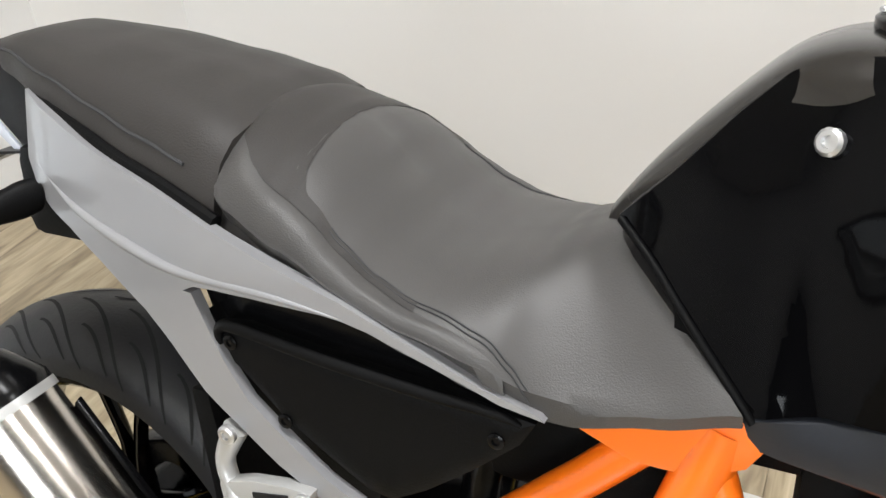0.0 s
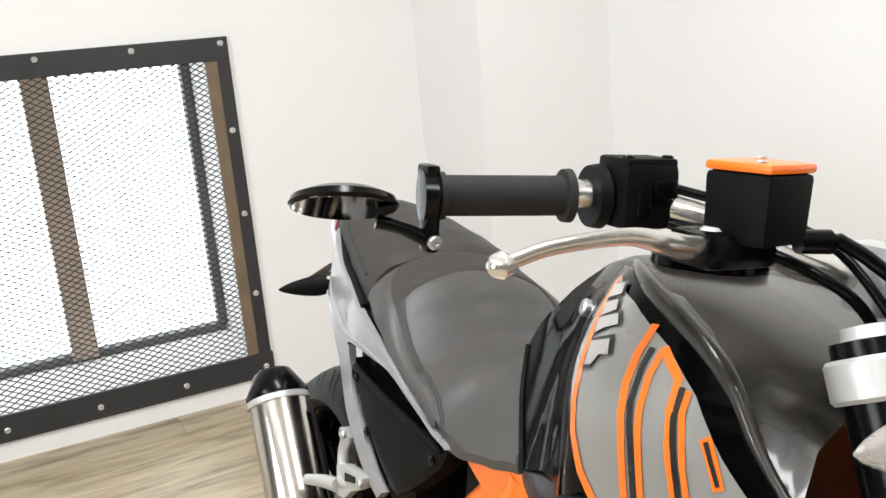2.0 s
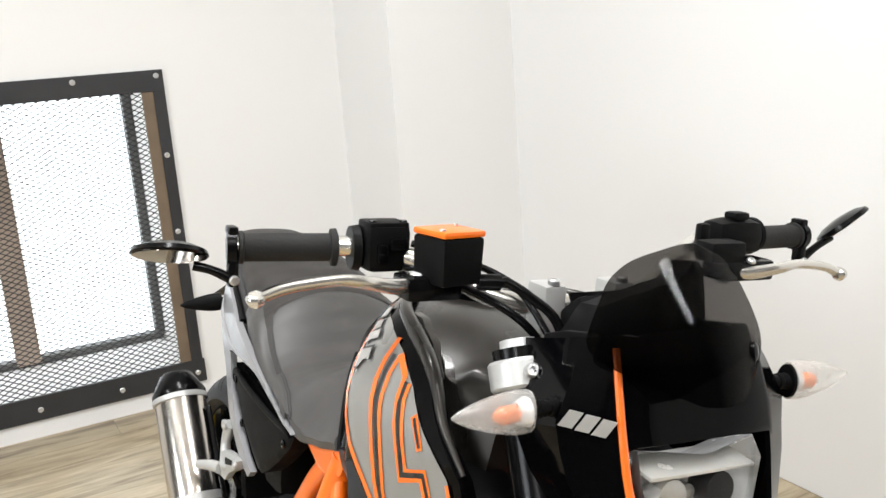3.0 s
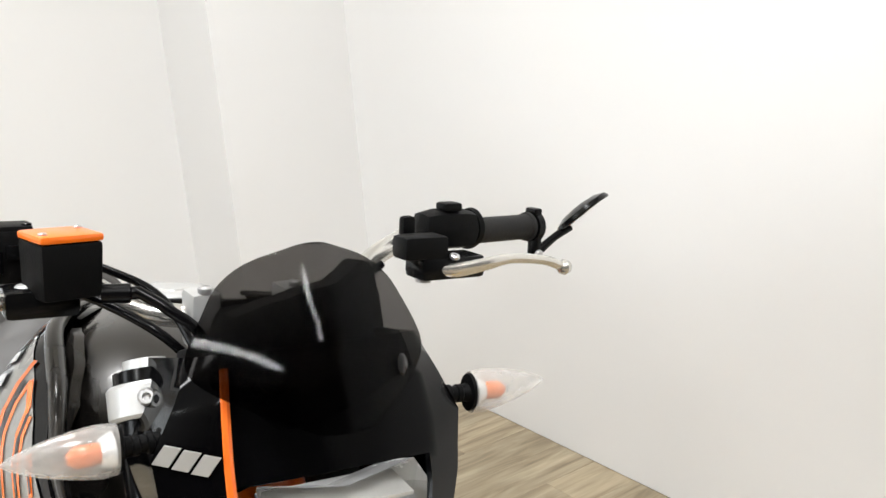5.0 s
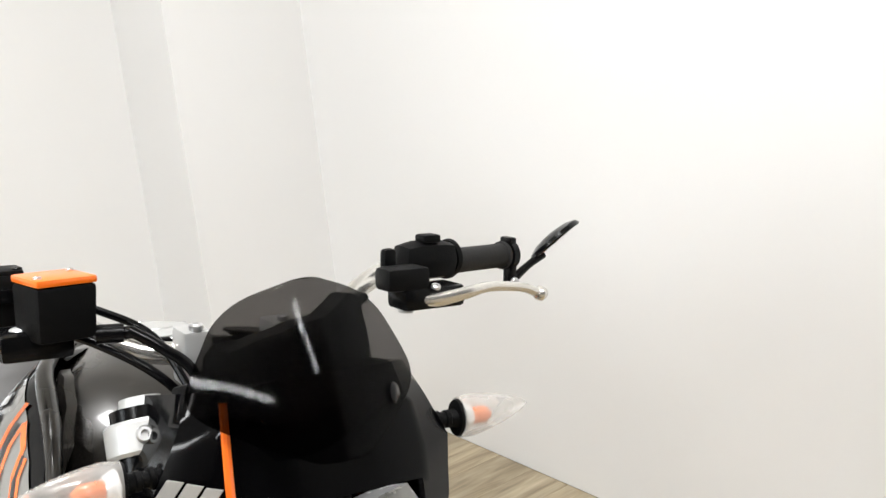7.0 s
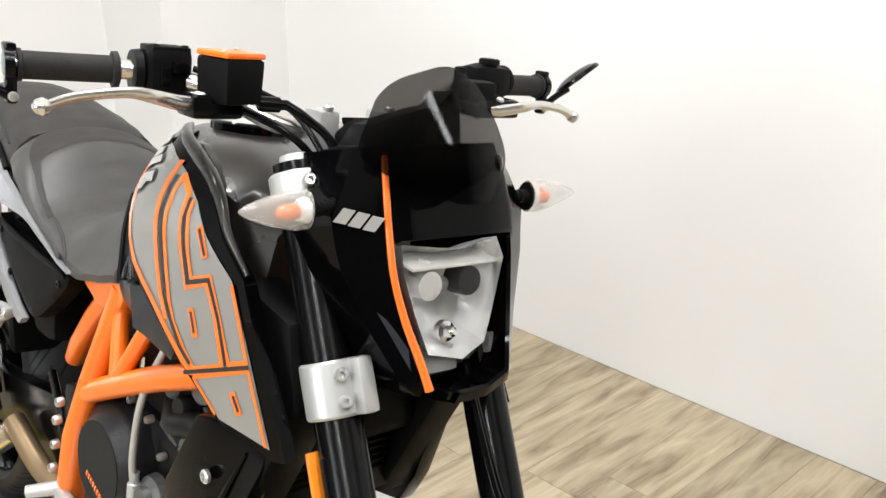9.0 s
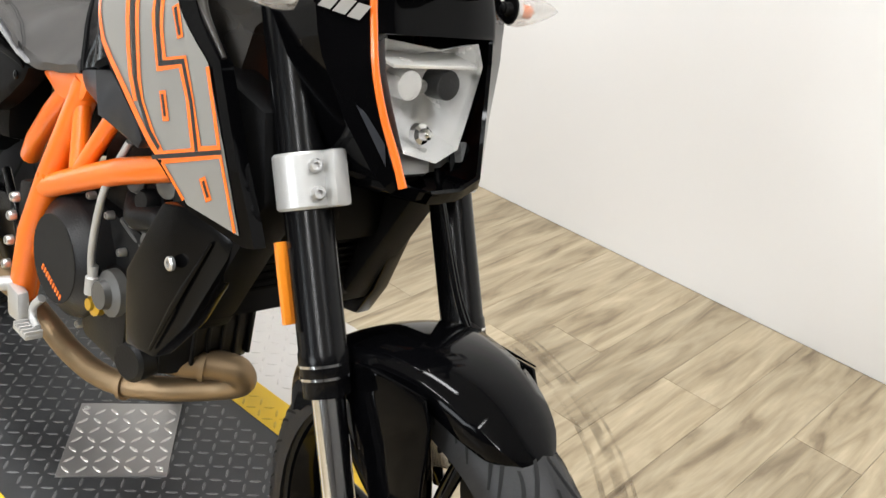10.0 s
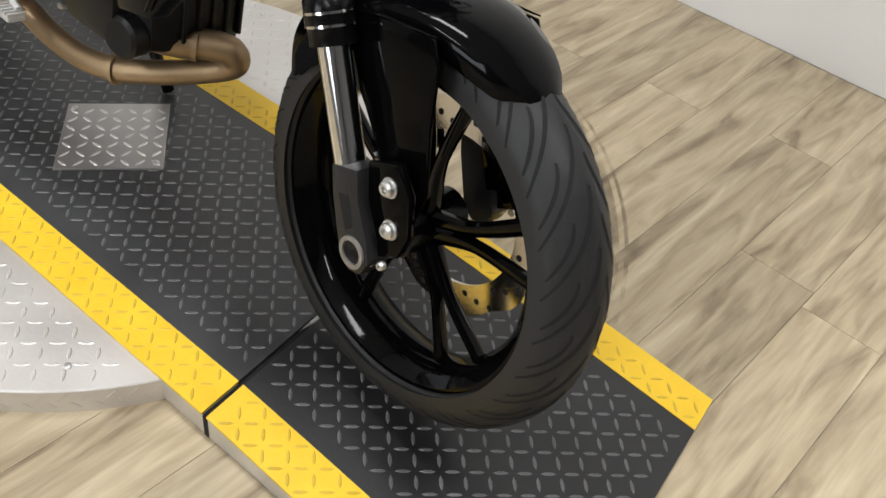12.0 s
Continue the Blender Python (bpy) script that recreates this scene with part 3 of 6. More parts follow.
fw = wheel(FA, 0.284, 0.110, 0.088, "front_wheel", True)
rw = wheel(RA, 0.297, 0.162, 0.125, "rear_wheel", False)


def brake_disc(c, y, r, parent):
    bm = bmesh.new()
    n = 60
    wave = lambda i: r + 0.004 * math.sin(i / n * math.tau * 10)
    ins = r * 0.72
    o0 = [bm.verts.new((c.x + wave(i) * math.cos(math.tau * i / n), y, c.z + wave(i) * math.sin(math.tau * i / n))) for i in range(n)]
    o1 = [bm.verts.new((v.co.x, y + 0.005, v.co.z)) for v in o0]
    i0 = [bm.verts.new((c.x + ins * math.cos(math.tau * i / n), y, c.z + ins * math.sin(math.tau * i / n))) for i in range(n)]
    i1 = [bm.verts.new((v.co.x, y + 0.005, v.co.z)) for v in i0]
    for i in range(n):
        j = (i + 1) % n
        bm.faces.new((o0[i], o0[j], o1[j], o1[i]))
        bm.faces.new((i0[i], i1[i], i1[j], i0[j]))
        bm.faces.new((o0[i], i0[i], i0[j], o0[j]))
        bm.faces.new((o1[i], o1[j], i1[j], i1[i]))
    ds = part("brake_disc", bm, BRUSHED, parent, "drilled steel brake disc")
    h = bmesh.new()
    for i in range(40):
        a = math.tau * i / 40
        rr = r * (0.80 + 0.07 * (i % 3))
        p = c + Vector((rr * math.cos(a), 0, rr * math.sin(a)))
        lathe([(-0.0004, 0.0045), (0.0054, 0.0045)], (p.x, y, p.z), (0, 1, 0), 8, h)
    tagged(part("disc_hole", h, GROOVE, ds), "", "", "", "stuff")


brake_disc(FA, 0.060, 0.150, fw)
brake_disc(RA, -0.075, 0.110, rw)

# front fork
front_parts = [fw]
for sy in (-1, 1):
    y = sy * 0.107
    leg = part("fork_leg", lathe([(0.030, 0.0275), (0.47, 0.0275), (0.473, 0.029), (0.500, 0.029), (0.503, 0.027), (0.522, 0.027)], fork_at(0.985, y), -RAKE, 28), SATINBLACK, bike, "black upside-down fork tube")
    front_parts.append(leg)
    for z in (0.543, 0.530):
        part("collar_ring", lathe([(0, 0.0295), (0.003, 0.0295)], fork_at(z, y), RAKE, 28), CHROME, leg)
    part("fork_slider", lathe([(0, 0.0190), (0.165, 0.0190)], fork_at(0.520, y), -RAKE, 24), CHROME, leg, "bright chromed slider")
    out = y + sy * 0.021
    foot = plate([(x, out, z) for x, z in ((1.398, 0.388), (1.442, 0.404), (1.452, 0.365), (1.476, 0.325), (1.486, 0.298), (1.476, 0.274), (1.455, 0.268), (1.436, 0.280), (1.424, 0.310), (1.408, 0.350))], Vector((0, -sy * 0.040, 0)), 0.005)
    ft = part("fork_foot", foot, CASTBLACK, leg, "black cast fork foot")
    part("foot_recess", plate([(x, out + sy * 0.0005, z) for x, z in ((1.418, 0.360), (1.436, 0.366), (1.452, 0.330), (1.440, 0.318))], Vector((0, -sy * 0.004, 0)), 0.001), GROOVE, ft)
    part("axle_eye", lathe([(0, 0.021), (0.003, 0.021), (0.003, 0.0155), (-0.016, 0.014)], (1.458, out, 0.298), (0, sy, 0), 24), WORNALLOY, ft, "worn axle eye")
    part("foot_flange", plate([(x, y + sy * 0.004, z) for x, z in ((1.440, 0.412), (1.486, 0.432), (1.512, 0.402), (1.522, 0.352), (1.512, 0.318), (1.480, 0.300), (1.455, 0.330))], Vector((0, -sy * 0.012, 0)), 0.003), GLOSS, ft, "gloss black mudguard flange")
    for px, pz in ((1.481, 0.399), (1.494, 0.349)):
        part("guard_bolt", bolt((px, y + sy * 0.004, pz), (0, sy, 0), 0.0098, 0.010), BOLT, ft)
        part("bolt_washer", lathe([(0, 0.0125), (0.0015, 0.0125)], (px, y + sy * 0.004, pz), (0, sy, 0), 20), BOLT, ft)
    for px, pz in ((1.478, 0.292), (1.497, 0.300)):
        part("pinch_bolt", bolt((px, y + sy * 0.006, pz), (0, sy, 0), 0.0058, 0.008), BOLT, ft)
    part("fork_cap", lathe([(0, 0.026), (0.008, 0.026), (0.010, 0.019), (0.018, 0.018), (0.019, 0.008)], fork_at(0.950, y), RAKE, 24), CAST, leg, "silver fork cap")
    refl = box((0, 0, 0), (0.022, 0.008, 0.092), 0.002, RAKE.to_track_quat("Z", "Y").to_matrix().to_4x4())
    bmesh.ops.translate(refl, verts=refl.verts, vec=fork_at(0.622, y + sy * 0.026) + Vector((-0.018, 0, 0)))
    part("fork_reflector", refl, AMBER if sy < 0 else SATINBLACK, leg, "amber fork reflector" if sy < 0 else "dark fork reflector")
    back = box((0, 0, 0), (0.012, 0.010, 0.092), 0.002, RAKE.to_track_quat("Z", "Y").to_matrix().to_4x4())
    bmesh.ops.translate(back, verts=back.verts, vec=fork_at(0.622, y + sy * 0.024) + Vector((0.0005, 0, 0)))
    part("reflector_bracket", back, SATINBLACK, leg)
for k in range(2):
    part("brake_line", tube([(1.372 + 0.012 * k, 0.088 - 0.012 * k, 0.555), (1.335 + 0.012 * k, 0.080 - 0.014 * k, 0.610), (1.268 + 0.010 * k, 0.070 - 0.010 * k, 0.740)], 0.0038, 5, 8), SATINBLACK, front_parts[-1], "black brake line")
part("line_guide", box((1.365, 0.086, 0.560), (0.020, 0.026, 0.016), 0.004), PLASTIC, front_parts[-1])


def clamp(z, w, h, name, label):
    """A fork bridge: two split collars joined by a cast web."""
    c = fork_at(z)
    rot = RAKE.to_track_quat("Z", "Y").to_matrix().to_4x4()
    web = box((0, 0, 0), (0.060, 0.165, h * 0.55), 0.010, Matrix.Translation(c + Vector((-0.028, 0, 0))) @ rot)
    obj = part(name, web, CAST, bike, label)
    for sy in (-1, 1):
        col = lathe([(-h / 2, 0.0315), (-h / 2 + 0.003, 0.0340), (h / 2 - 0.003, 0.0340), (h / 2, 0.0315)], fork_at(z, sy * 0.107), RAKE, 28)
        box((0, 0, 0), (0.020, 0.036, h), 0.005, Matrix.Translation(fork_at(z, sy * 0.094) + Vector((0.031, 0, 0.0145))) @ rot, col)
        cl = part("clamp_collar", col, CAST, obj)
        slot = box((0, 0, 0), (0.020, 0.0022, h * 1.005), 0, Matrix.Translation(fork_at(z, sy * 0.086) + Vector((0.035, 0, 0.0165))) @ rot)
        part("clamp_slot", slot, GROOVE, cl, "", False)
        for k in (-1, 1) if h > 0.05 else (0,):
            p = fork_at(z, sy * 0.107) + Vector((0.029, sy * 0.008, 0.0135)) + RAKE * (k * h * 0.24)
            part("clamp_bolt", bolt(p, Vector((0.9, sy * 0.30, 0.42)), 0.0078, 0.010), BOLT, cl)
    return obj


front_parts += [clamp(0.728, 0.17, 0.062, "lower_fork_bridge", "silver lower triple clamp"),
                clamp(0.934, 0.17, 0.030, "upper_fork_bridge", "silver upper triple clamp")]

# front mudguard: a domed top with a sharp shoulder line, side walls that widen over the fork, a beak in front
rings = []
for k in range(33):
    t = k / 32
    a = radians(156 - 95 * t)
    w = spline([(0, 0.050), (0.15, 0.066), (0.35, 0.084), (0.55, 0.086), (0.66, 0.076), (0.80, 0.066), (0.93, 0.048), (1, 0.022)], t)
    R = spline([(0, 0.262), (0.15, 0.282), (0.4, 0.292), (0.6, 0.292), (0.8, 0.288), (1, 0.276)], t)
    drop = spline([(0, 0.012), (0.2, 0.050), (0.45, 0.075), (0.58, 0.070), (0.66, 0.026), (0.85, 0.020), (1, 0.008)], t)
    crown = spline([(0, 0.004), (0.5, 0.010), (0.62, 0.012), (0.85, 0.012), (1, 0.006)], t)
    e = (math.cos(a), math.sin(a))
    P = lambda y, r: Vector((FA.x + r * e[0], y + FA.y, FA.z + r * e[1]))
    outer = [(-w + 0.002, R - 0.010 - drop), (-w, R - 0.012 - drop * 0.4), (-w, R - 0.010), (-w * 0.92, R - 0.001), (-w * 0.62, R + crown * 0.55), (-w * 0.3, R + crown * 0.9), (0, R + crown)]
    inner = [(0, R + crown - 0.005), (-w * 0.3, R + crown * 0.9 - 0.005), (-w * 0.62, R + crown * 0.55 - 0.005), (-w * 0.86, R - 0.006), (-w + 0.005, R - 0.014), (-w + 0.005, R - 0.012 - drop * 0.4), (-w + 0.005, R - 0.010 - drop)]
    rings.append([P(y, r) for y, r in outer] + [P(-y, r) for y, r in outer[-2::-1]] + [P(-y, r) for y, r in inner[:0:-1]] + [P(y, r) for y, r in inner])
fender = part("front_mudguard", loft(rings), GLOSS, bike, "gloss black front mudguard")
front_parts.append(fender)
for sy in (-1, 1):
    part("mudguard_skirt", plate([(x, FA.y + sy * 0.086, z) for x, z in ((1.318, 0.548), (1.375, 0.562), (1.474, 0.570), (1.488, 0.545), (1.496, 0.470), (1.512, 0.400), (1.500, 0.345), (1.470, 0.330), (1.440, 0.390), (1.392, 0.450), (1.340, 0.500))], Vector((0, -sy * 0.006, 0)), 0.002), GLOSS, fender, "gloss black side skirt")
    part("shoulder_line", tube([(1.340, FA.y + sy * 0.0855, 0.548), (1.395, FA.y + sy * 0.0875, 0.563), (1.476, FA.y + sy * 0.083, 0.574)], [0.001, 0.0032, 0.001], 6, 8), GLOSS, fender)
    part("rear_bracket", plate([(x, FA.y + sy * 0.070, z) for x, z in ((1.300, 0.470), (1.318, 0.480), (1.388, 0.375), (1.395, 0.352), (1.380, 0.348), (1.368, 0.365))], Vector((0, -sy * 0.004, 0)), 0.001), GLOSS, fender)
    part("bracket_bolt", bolt((1.384, FA.y + sy * 0.070, 0.362), (0, sy, 0), 0.0075, 0.006), BOLT, fender)

# headlamp mask
MY = 0.013
mask_rows = [
    [(1.258, 0.072, 1.000), (1.232, 0.098, 0.992), (1.150, 0.112, 0.972)],
    [(1.270, 0.082, 0.965), (1.246, 0.114, 0.960), (1.155, 0.122, 0.940)],
    [(1.282, 0.086, 0.925), (1.254, 0.134, 0.922), (1.165, 0.138, 0.898)],
    [(1.289, 0.086, 0.902), (1.260, 0.131, 0.896), (1.172, 0.135, 0.874)],
    [(1.294, 0.086, 0.880), (1.268, 0.127, 0.872), (1.180, 0.132, 0.852)],
    [(1.312, 0.077, 0.826), (1.292, 0.104, 0.812), (1.205, 0.108, 0.788)],
    [(1.330, 0.066, 0.780), (1.320, 0.080, 0.764), (1.235, 0.084, 0.742)],
    [(1.342, 0.058, 0.757), (1.336, 0.064, 0.744), (1.250, 0.066, 0.724)],
    [(1.346, 0.028, 0.746), (1.341, 0.030, 0.734), (1.252, 0.034, 0.714)],
]
bm = bmesh.new()
for s in (-1, 1):
    grid = [[bm.verts.new((x, s * y + 0.004, z)) for x, y, z in row] for row in mask_rows]
    for a, b in zip(grid, grid[1:]):
        for i in range(2):
            bm.faces.new((a[i], a[i + 1], b[i + 1], b[i]))
    if s < 0:
        right = grid
    else:
        for k in range(3):
            bm.faces.new((right[k][0], grid[k][0], grid[k + 1][0], right[k + 1][0]))
        for i in range(2):
            bm.faces.new((right[8][i], grid[8][i], grid[8][i + 1], right[8][i + 1]))
bmesh.ops.subdivide_edges(bm, edges=bm.edges[:], cuts=3, use_grid_fill=True, smooth=0.25)
bmesh.ops.solidify(bm, geom=bm.faces[:], thickness=0.005)
mask = part("headlamp_mask", bm, GLOSS, bike, "gloss black headlamp mask")
front_parts.append(mask)
pts = [(1.264, -0.077, 0.990), (1.277, -0.079, 0.950), (1.289, -0.080, 0.912), (1.301, -0.077, 0.866), (1.316, -0.068, 0.821), (1.331, -0.057, 0.784), (1.345, -0.050, 0.752)]
part("pinstripe", tube(pts, [0.0036, 0.0038, 0.0040, 0.0042, 0.0046, 0.0050, 0.0050], 6, 8), ORANGEDECAL, mask, "orange edge stripe")
# maker's lettering, drawn as plain slanted bars
q0, q1, nn = Vector((1.259, -0.1235, 0.928)), Vector((1.286, -0.0865, 0.920)), Vector((0.76, -0.62, 0.1)) * 0.004
for k in range(3):
    a, b = q0.lerp(q1, k / 3) + nn, q0.lerp(q1, (k + 0.62) / 3) + nn
    part("badge_bar", plate([a + Vector((0.002, 0.003, 0.0075)), b + Vector((0.004, 0.006, 0.0075)), b + Vector((-0.001, -0.002, -0.0075)), a + Vector((-0.003, -0.005, -0.0075))], Vector((-0.0015, 0.0015, 0)), 0), PALEDECAL, mask)
part("stripe_panel", plate([(1.276, -0.0805, 0.934), (1.268, -0.098, 0.890), (1.296, -0.092, 0.830), (1.330, -0.066, 0.772), (1.318, -0.067, 0.812), (1.300, -0.077, 0.860)], Vector((-0.001, 0.001, 0)), 0), COVERGREY, mask, "grey panel beside the stripe")
bm = bmesh.new()
lens_out = [(x, y + MY, z) for x, y, z in ((1.289, -0.073, 0.899), (1.303, 0.000, 0.892), (1.284, 0.074, 0.897), (1.278, 0.096, 0.868), (1.292, 0.074, 0.806), (1.304, 0.056, 0.772), (1.318, 0.010, 0.762), (1.324, -0.048, 0.779), (1.312, -0.064, 0.826), (1.298, -0.072, 0.866))]
ring = [bm.verts.new(p) for p in lens_out]
mid = [bm.verts.new(Vector((1.324, MY, 0.828)).lerp(Vector(p), 0.6) + Vector((0.004, 0, 0))) for p in lens_out]
ctr = bm.verts.new((1.330, MY, 0.828))
for i in range(10):
    j = (i + 1) % 10
    bm.faces.new((ring[i], ring[j], mid[j], mid[i]))
    bm.faces.new((mid[i], mid[j], ctr))
bmesh.ops.solidify(bm, geom=bm.faces[:], thickness=0.003)
lamp_ob = part("headlight", bm, LENS, mask, "clear faceted headlamp lens")
lamp_ob.visible_shadow = False
LC = Vector((1.312, MY, 0.828))
back = [(0.0, 1.0), (0.020, 0.90), (0.045, 0.74), (0.060, 0.45), (0.062, 0.12)]
rings = [[LC.lerp(Vector(p), s * 0.97) + Vector((-0.006 - d, 0, 0)) for p in lens_out] for d, s in back]
bowl = loft(rings, None, False)
bowl.faces.new(bowl.verts[-10:])
part("reflector_bowl", bowl, REFLECTOR, mask, "bright headlamp reflector")
part("lamp_shelf", box((1.270, MY + 0.003, 0.872), (0.045, 0.125, 0.004), 0.001, Matrix.Rotation(radians(6), 4, "Y")), REFLECTOR, mask, "bright shelf over the bulbs")
for y in (-0.030, 0.028):
    part("bulb_shield", lathe([(0.022, 0.0165), (0.020, 0.0175), (-0.004, 0.0185), (-0.004, 0.0150), (0.018, 0.0140)], (1.268, y + MY, 0.846), (1, 0, 0.1), 24), CHROME if y < 0 else CASTBLACK, mask, "shielded headlamp bulb")
    part("bulb_tip", lathe([(0, 0.0085), (0.014, 0.0085), (0.019, 0.004)], (1.266, y + MY, 0.846), (1, 0, 0.1), 18), GREYDECAL, mask)
part("lamp_boss", lathe([(0, 0.0095), (0.010, 0.0085), (0.012, 0.004)], (1.266, 0.0 + MY, 0.842), (1, 0, 0.1), 18), GREYDECAL, mask)
part("pilot_lamp", lathe([(0, 0.013), (0.008, 0.012), (0.010, 0.007), (0.020, 0.006), (0.023, 0.003)], (1.288, MY - 0.004, 0.792), (1, 0, 0.25), 18), CHROME, mask)

# smoked screen, folded along its middle
rings = []
for j in range(29):
    v = j / 28
    z = 0.950 + 0.134 * v
    xc = spline([(0, 1.334), (0.25, 1.326), (0.6, 1.302), (1, 1.264)], v)
    w = spline([(0, 0.022), (0.08, 0.052), (0.16, 0.078), (0.24, 0.096), (0.32, 0.102), (0.42, 0.099), (0.64, 0.084), (0.75, 0.075), (0.86, 0.059), (0.93, 0.042), (1, 0.016)], v)
    row = []
    for i in range(25):
        u = i / 24 * 2 - 1
        row.append((xc - 0.80 * (math.sqrt(w * w * u * u + 0.0009) - 0.03), w * u - 0.003, z - 0.003 * u * u * v))
    rings.append(row + [(x - 0.003, y, z) for x, y, z in row[::-1]])
bm = loft(rings)
scr = part("smoked_screen", bm, SMOKE, bike, "dark smoked plastic fly screen")
front_parts.append(scr)
for y in (0.050, -0.050):
    part("screen_grommet", lathe([(-0.003, 0.0085), (0.004, 0.009), (0.006, 0.006)], (1.291, y + (0.010 if y > 0 else 0.002), 0.984), (0.78, 0.62 if y > 0 else -0.62, 0.2), 20), SATINBLACK, scr)
# instrument cluster and brackets behind the screen
dash = part("instrument_panel", box((1.150, 0.010, 0.972), (0.05, 0.11, 0.070), 0.012, Matrix.Rotation(radians(-35), 4, "Y")), PLASTIC, bike, "black instrument panel")
front_parts.append(dash)
part("cluster_screen", box((1.128, 0.010, 0.988), (0.004, 0.085, 0.045), 0.001, Matrix.Rotation(radians(-35), 4, "Y")), GLOSS, dash)
cowl_top = [(-0.066, 0.965), (-0.058, 0.985), (-0.044, 1.010), (-0.011, 1.024), (0.018, 1.032), (0.048, 1.033), (0.064, 1.040), (0.080, 1.050), (0.093, 1.046), (0.104, 1.017), (0.110, 0.992)]
rings = []
for k in range(33):
    y = -0.066 + 0.176 * k / 32
    zt, xf = interp(cowl_top, y), 1.222 - 0.50 * math.sqrt((y - 0.006) ** 2 + 0.0004)
    rings.append([(xf, y, 0.890), (xf + 0.004, y, zt - 0.030), (xf, y, zt - 0.006), (xf - 0.006, y, zt), (xf - 0.040, y, zt - 0.004), (xf - 0.046, y, zt - 0.012), (xf - 0.050, y, 0.890)])
part("dash_cowl", loft(rings), PLASTIC, mask, "black inner cowl")
for s in (-1, 1):
    part("cowl_bracket", plate([(x, MY + s * (0.088 + 0.1 * (1.22 - x)), z) for x, z in ((1.130, 0.925), (1.150, 0.975), (1.180, 0.985), (1.218, 0.992), (1.230, 0.986), (1.210, 0.970), (1.190, 0.940), (1.180, 0.915))], Vector((0, -s * 0.010, 0)), 0.003), PLASTIC, mask, "black cowl bracket")


# indicators
def indicator(base, tip, r, material, label, bulb=True):
    """A tapered lamp on a ribbed stalk: deep at its root, drawn out to a point."""
    base, tip = Vector(base), Vector(tip)
    d = (tip - base).normalized()
    L = (tip - base).length
    rings = []
    for k in range(15):
        t = k / 14
        rr = r * (1 - t ** 1.7) ** 0.80 * (0.90 + 0.10 * min(1, t * 6)) + 0.0014
        p = base + d * (L * t) + Vector((0, 0, 0.30 * r * t))
        rings.append([p + Vector((0.72 * rr * math.cos(a), 0, rr * math.sin(a))) for a in [math.tau * i / 24 for i in range(24)]])
    ind = part("indicator", loft(rings), material, bike, label)
    stalk = base - d * 0.040
    part("indicator_stalk", lathe([(0, 0.0095), (0.008, 0.0095), (0.009, 0.0070), (0.013, 0.0070), (0.014, 0.0088), (0.018, 0.0088), (0.019, 0.0070), (0.024, 0.0070), (0.025, 0.0085), (0.029, 0.0085), (0.030, 0.0075), (0.041, 0.0105)], stalk, d, 18), PLASTIC, ind, "ribbed rubber stalk")
    if bulb:
        shell = [[base + d * (h - 0.004) + Vector((0.72 * k * math.cos(a), 0, k * math.sin(a))) for a in [math.tau * i / 24 for i in range(24)]] for h, k in ((0, r * 0.60), (0.001, r * 0.86), (0.004, r * 0.90))]
        part("indicator_back", loft(shell), PLASTIC, ind, "black lamp back")
        part("bulb", lathe([(0, 0.006), (0.008, 0.0085), (0.022, 0.0085), (0.028, 0.004)], base + d * 0.008, d, 16), BULB, ind, "amber bulb")
        part("indicator_reflector", lathe([(0.003, r * 0.70), (0.012, r * 0.52), (0.013, 0.01)], base, d, 20), REFLECTOR, ind)
    return ind


for s in (-1, 1):
    ind = indicator((1.243, s * 0.158 + 0.006, 0.931), (1.248, s * 0.238 + 0.006, 0.928), 0.0205, MILKY, "clear tapered indicator with amber bulb")
    ind.visible_shadow = False
    front_parts.append(ind)
    indicator((0.098, s * 0.118, 0.772), (0.076, s * 0.192, 0.756), 0.0175, PLASTIC, "black tapered rear indicator", False)

# handlebar
def H(s, x, y, z):
    """A place on the bar; the far half stands a little further forward and higher."""
    return Vector((x, -y, z)) if s < 0 else Vector((x + 0.062, y * 1.09, z + 0.009))


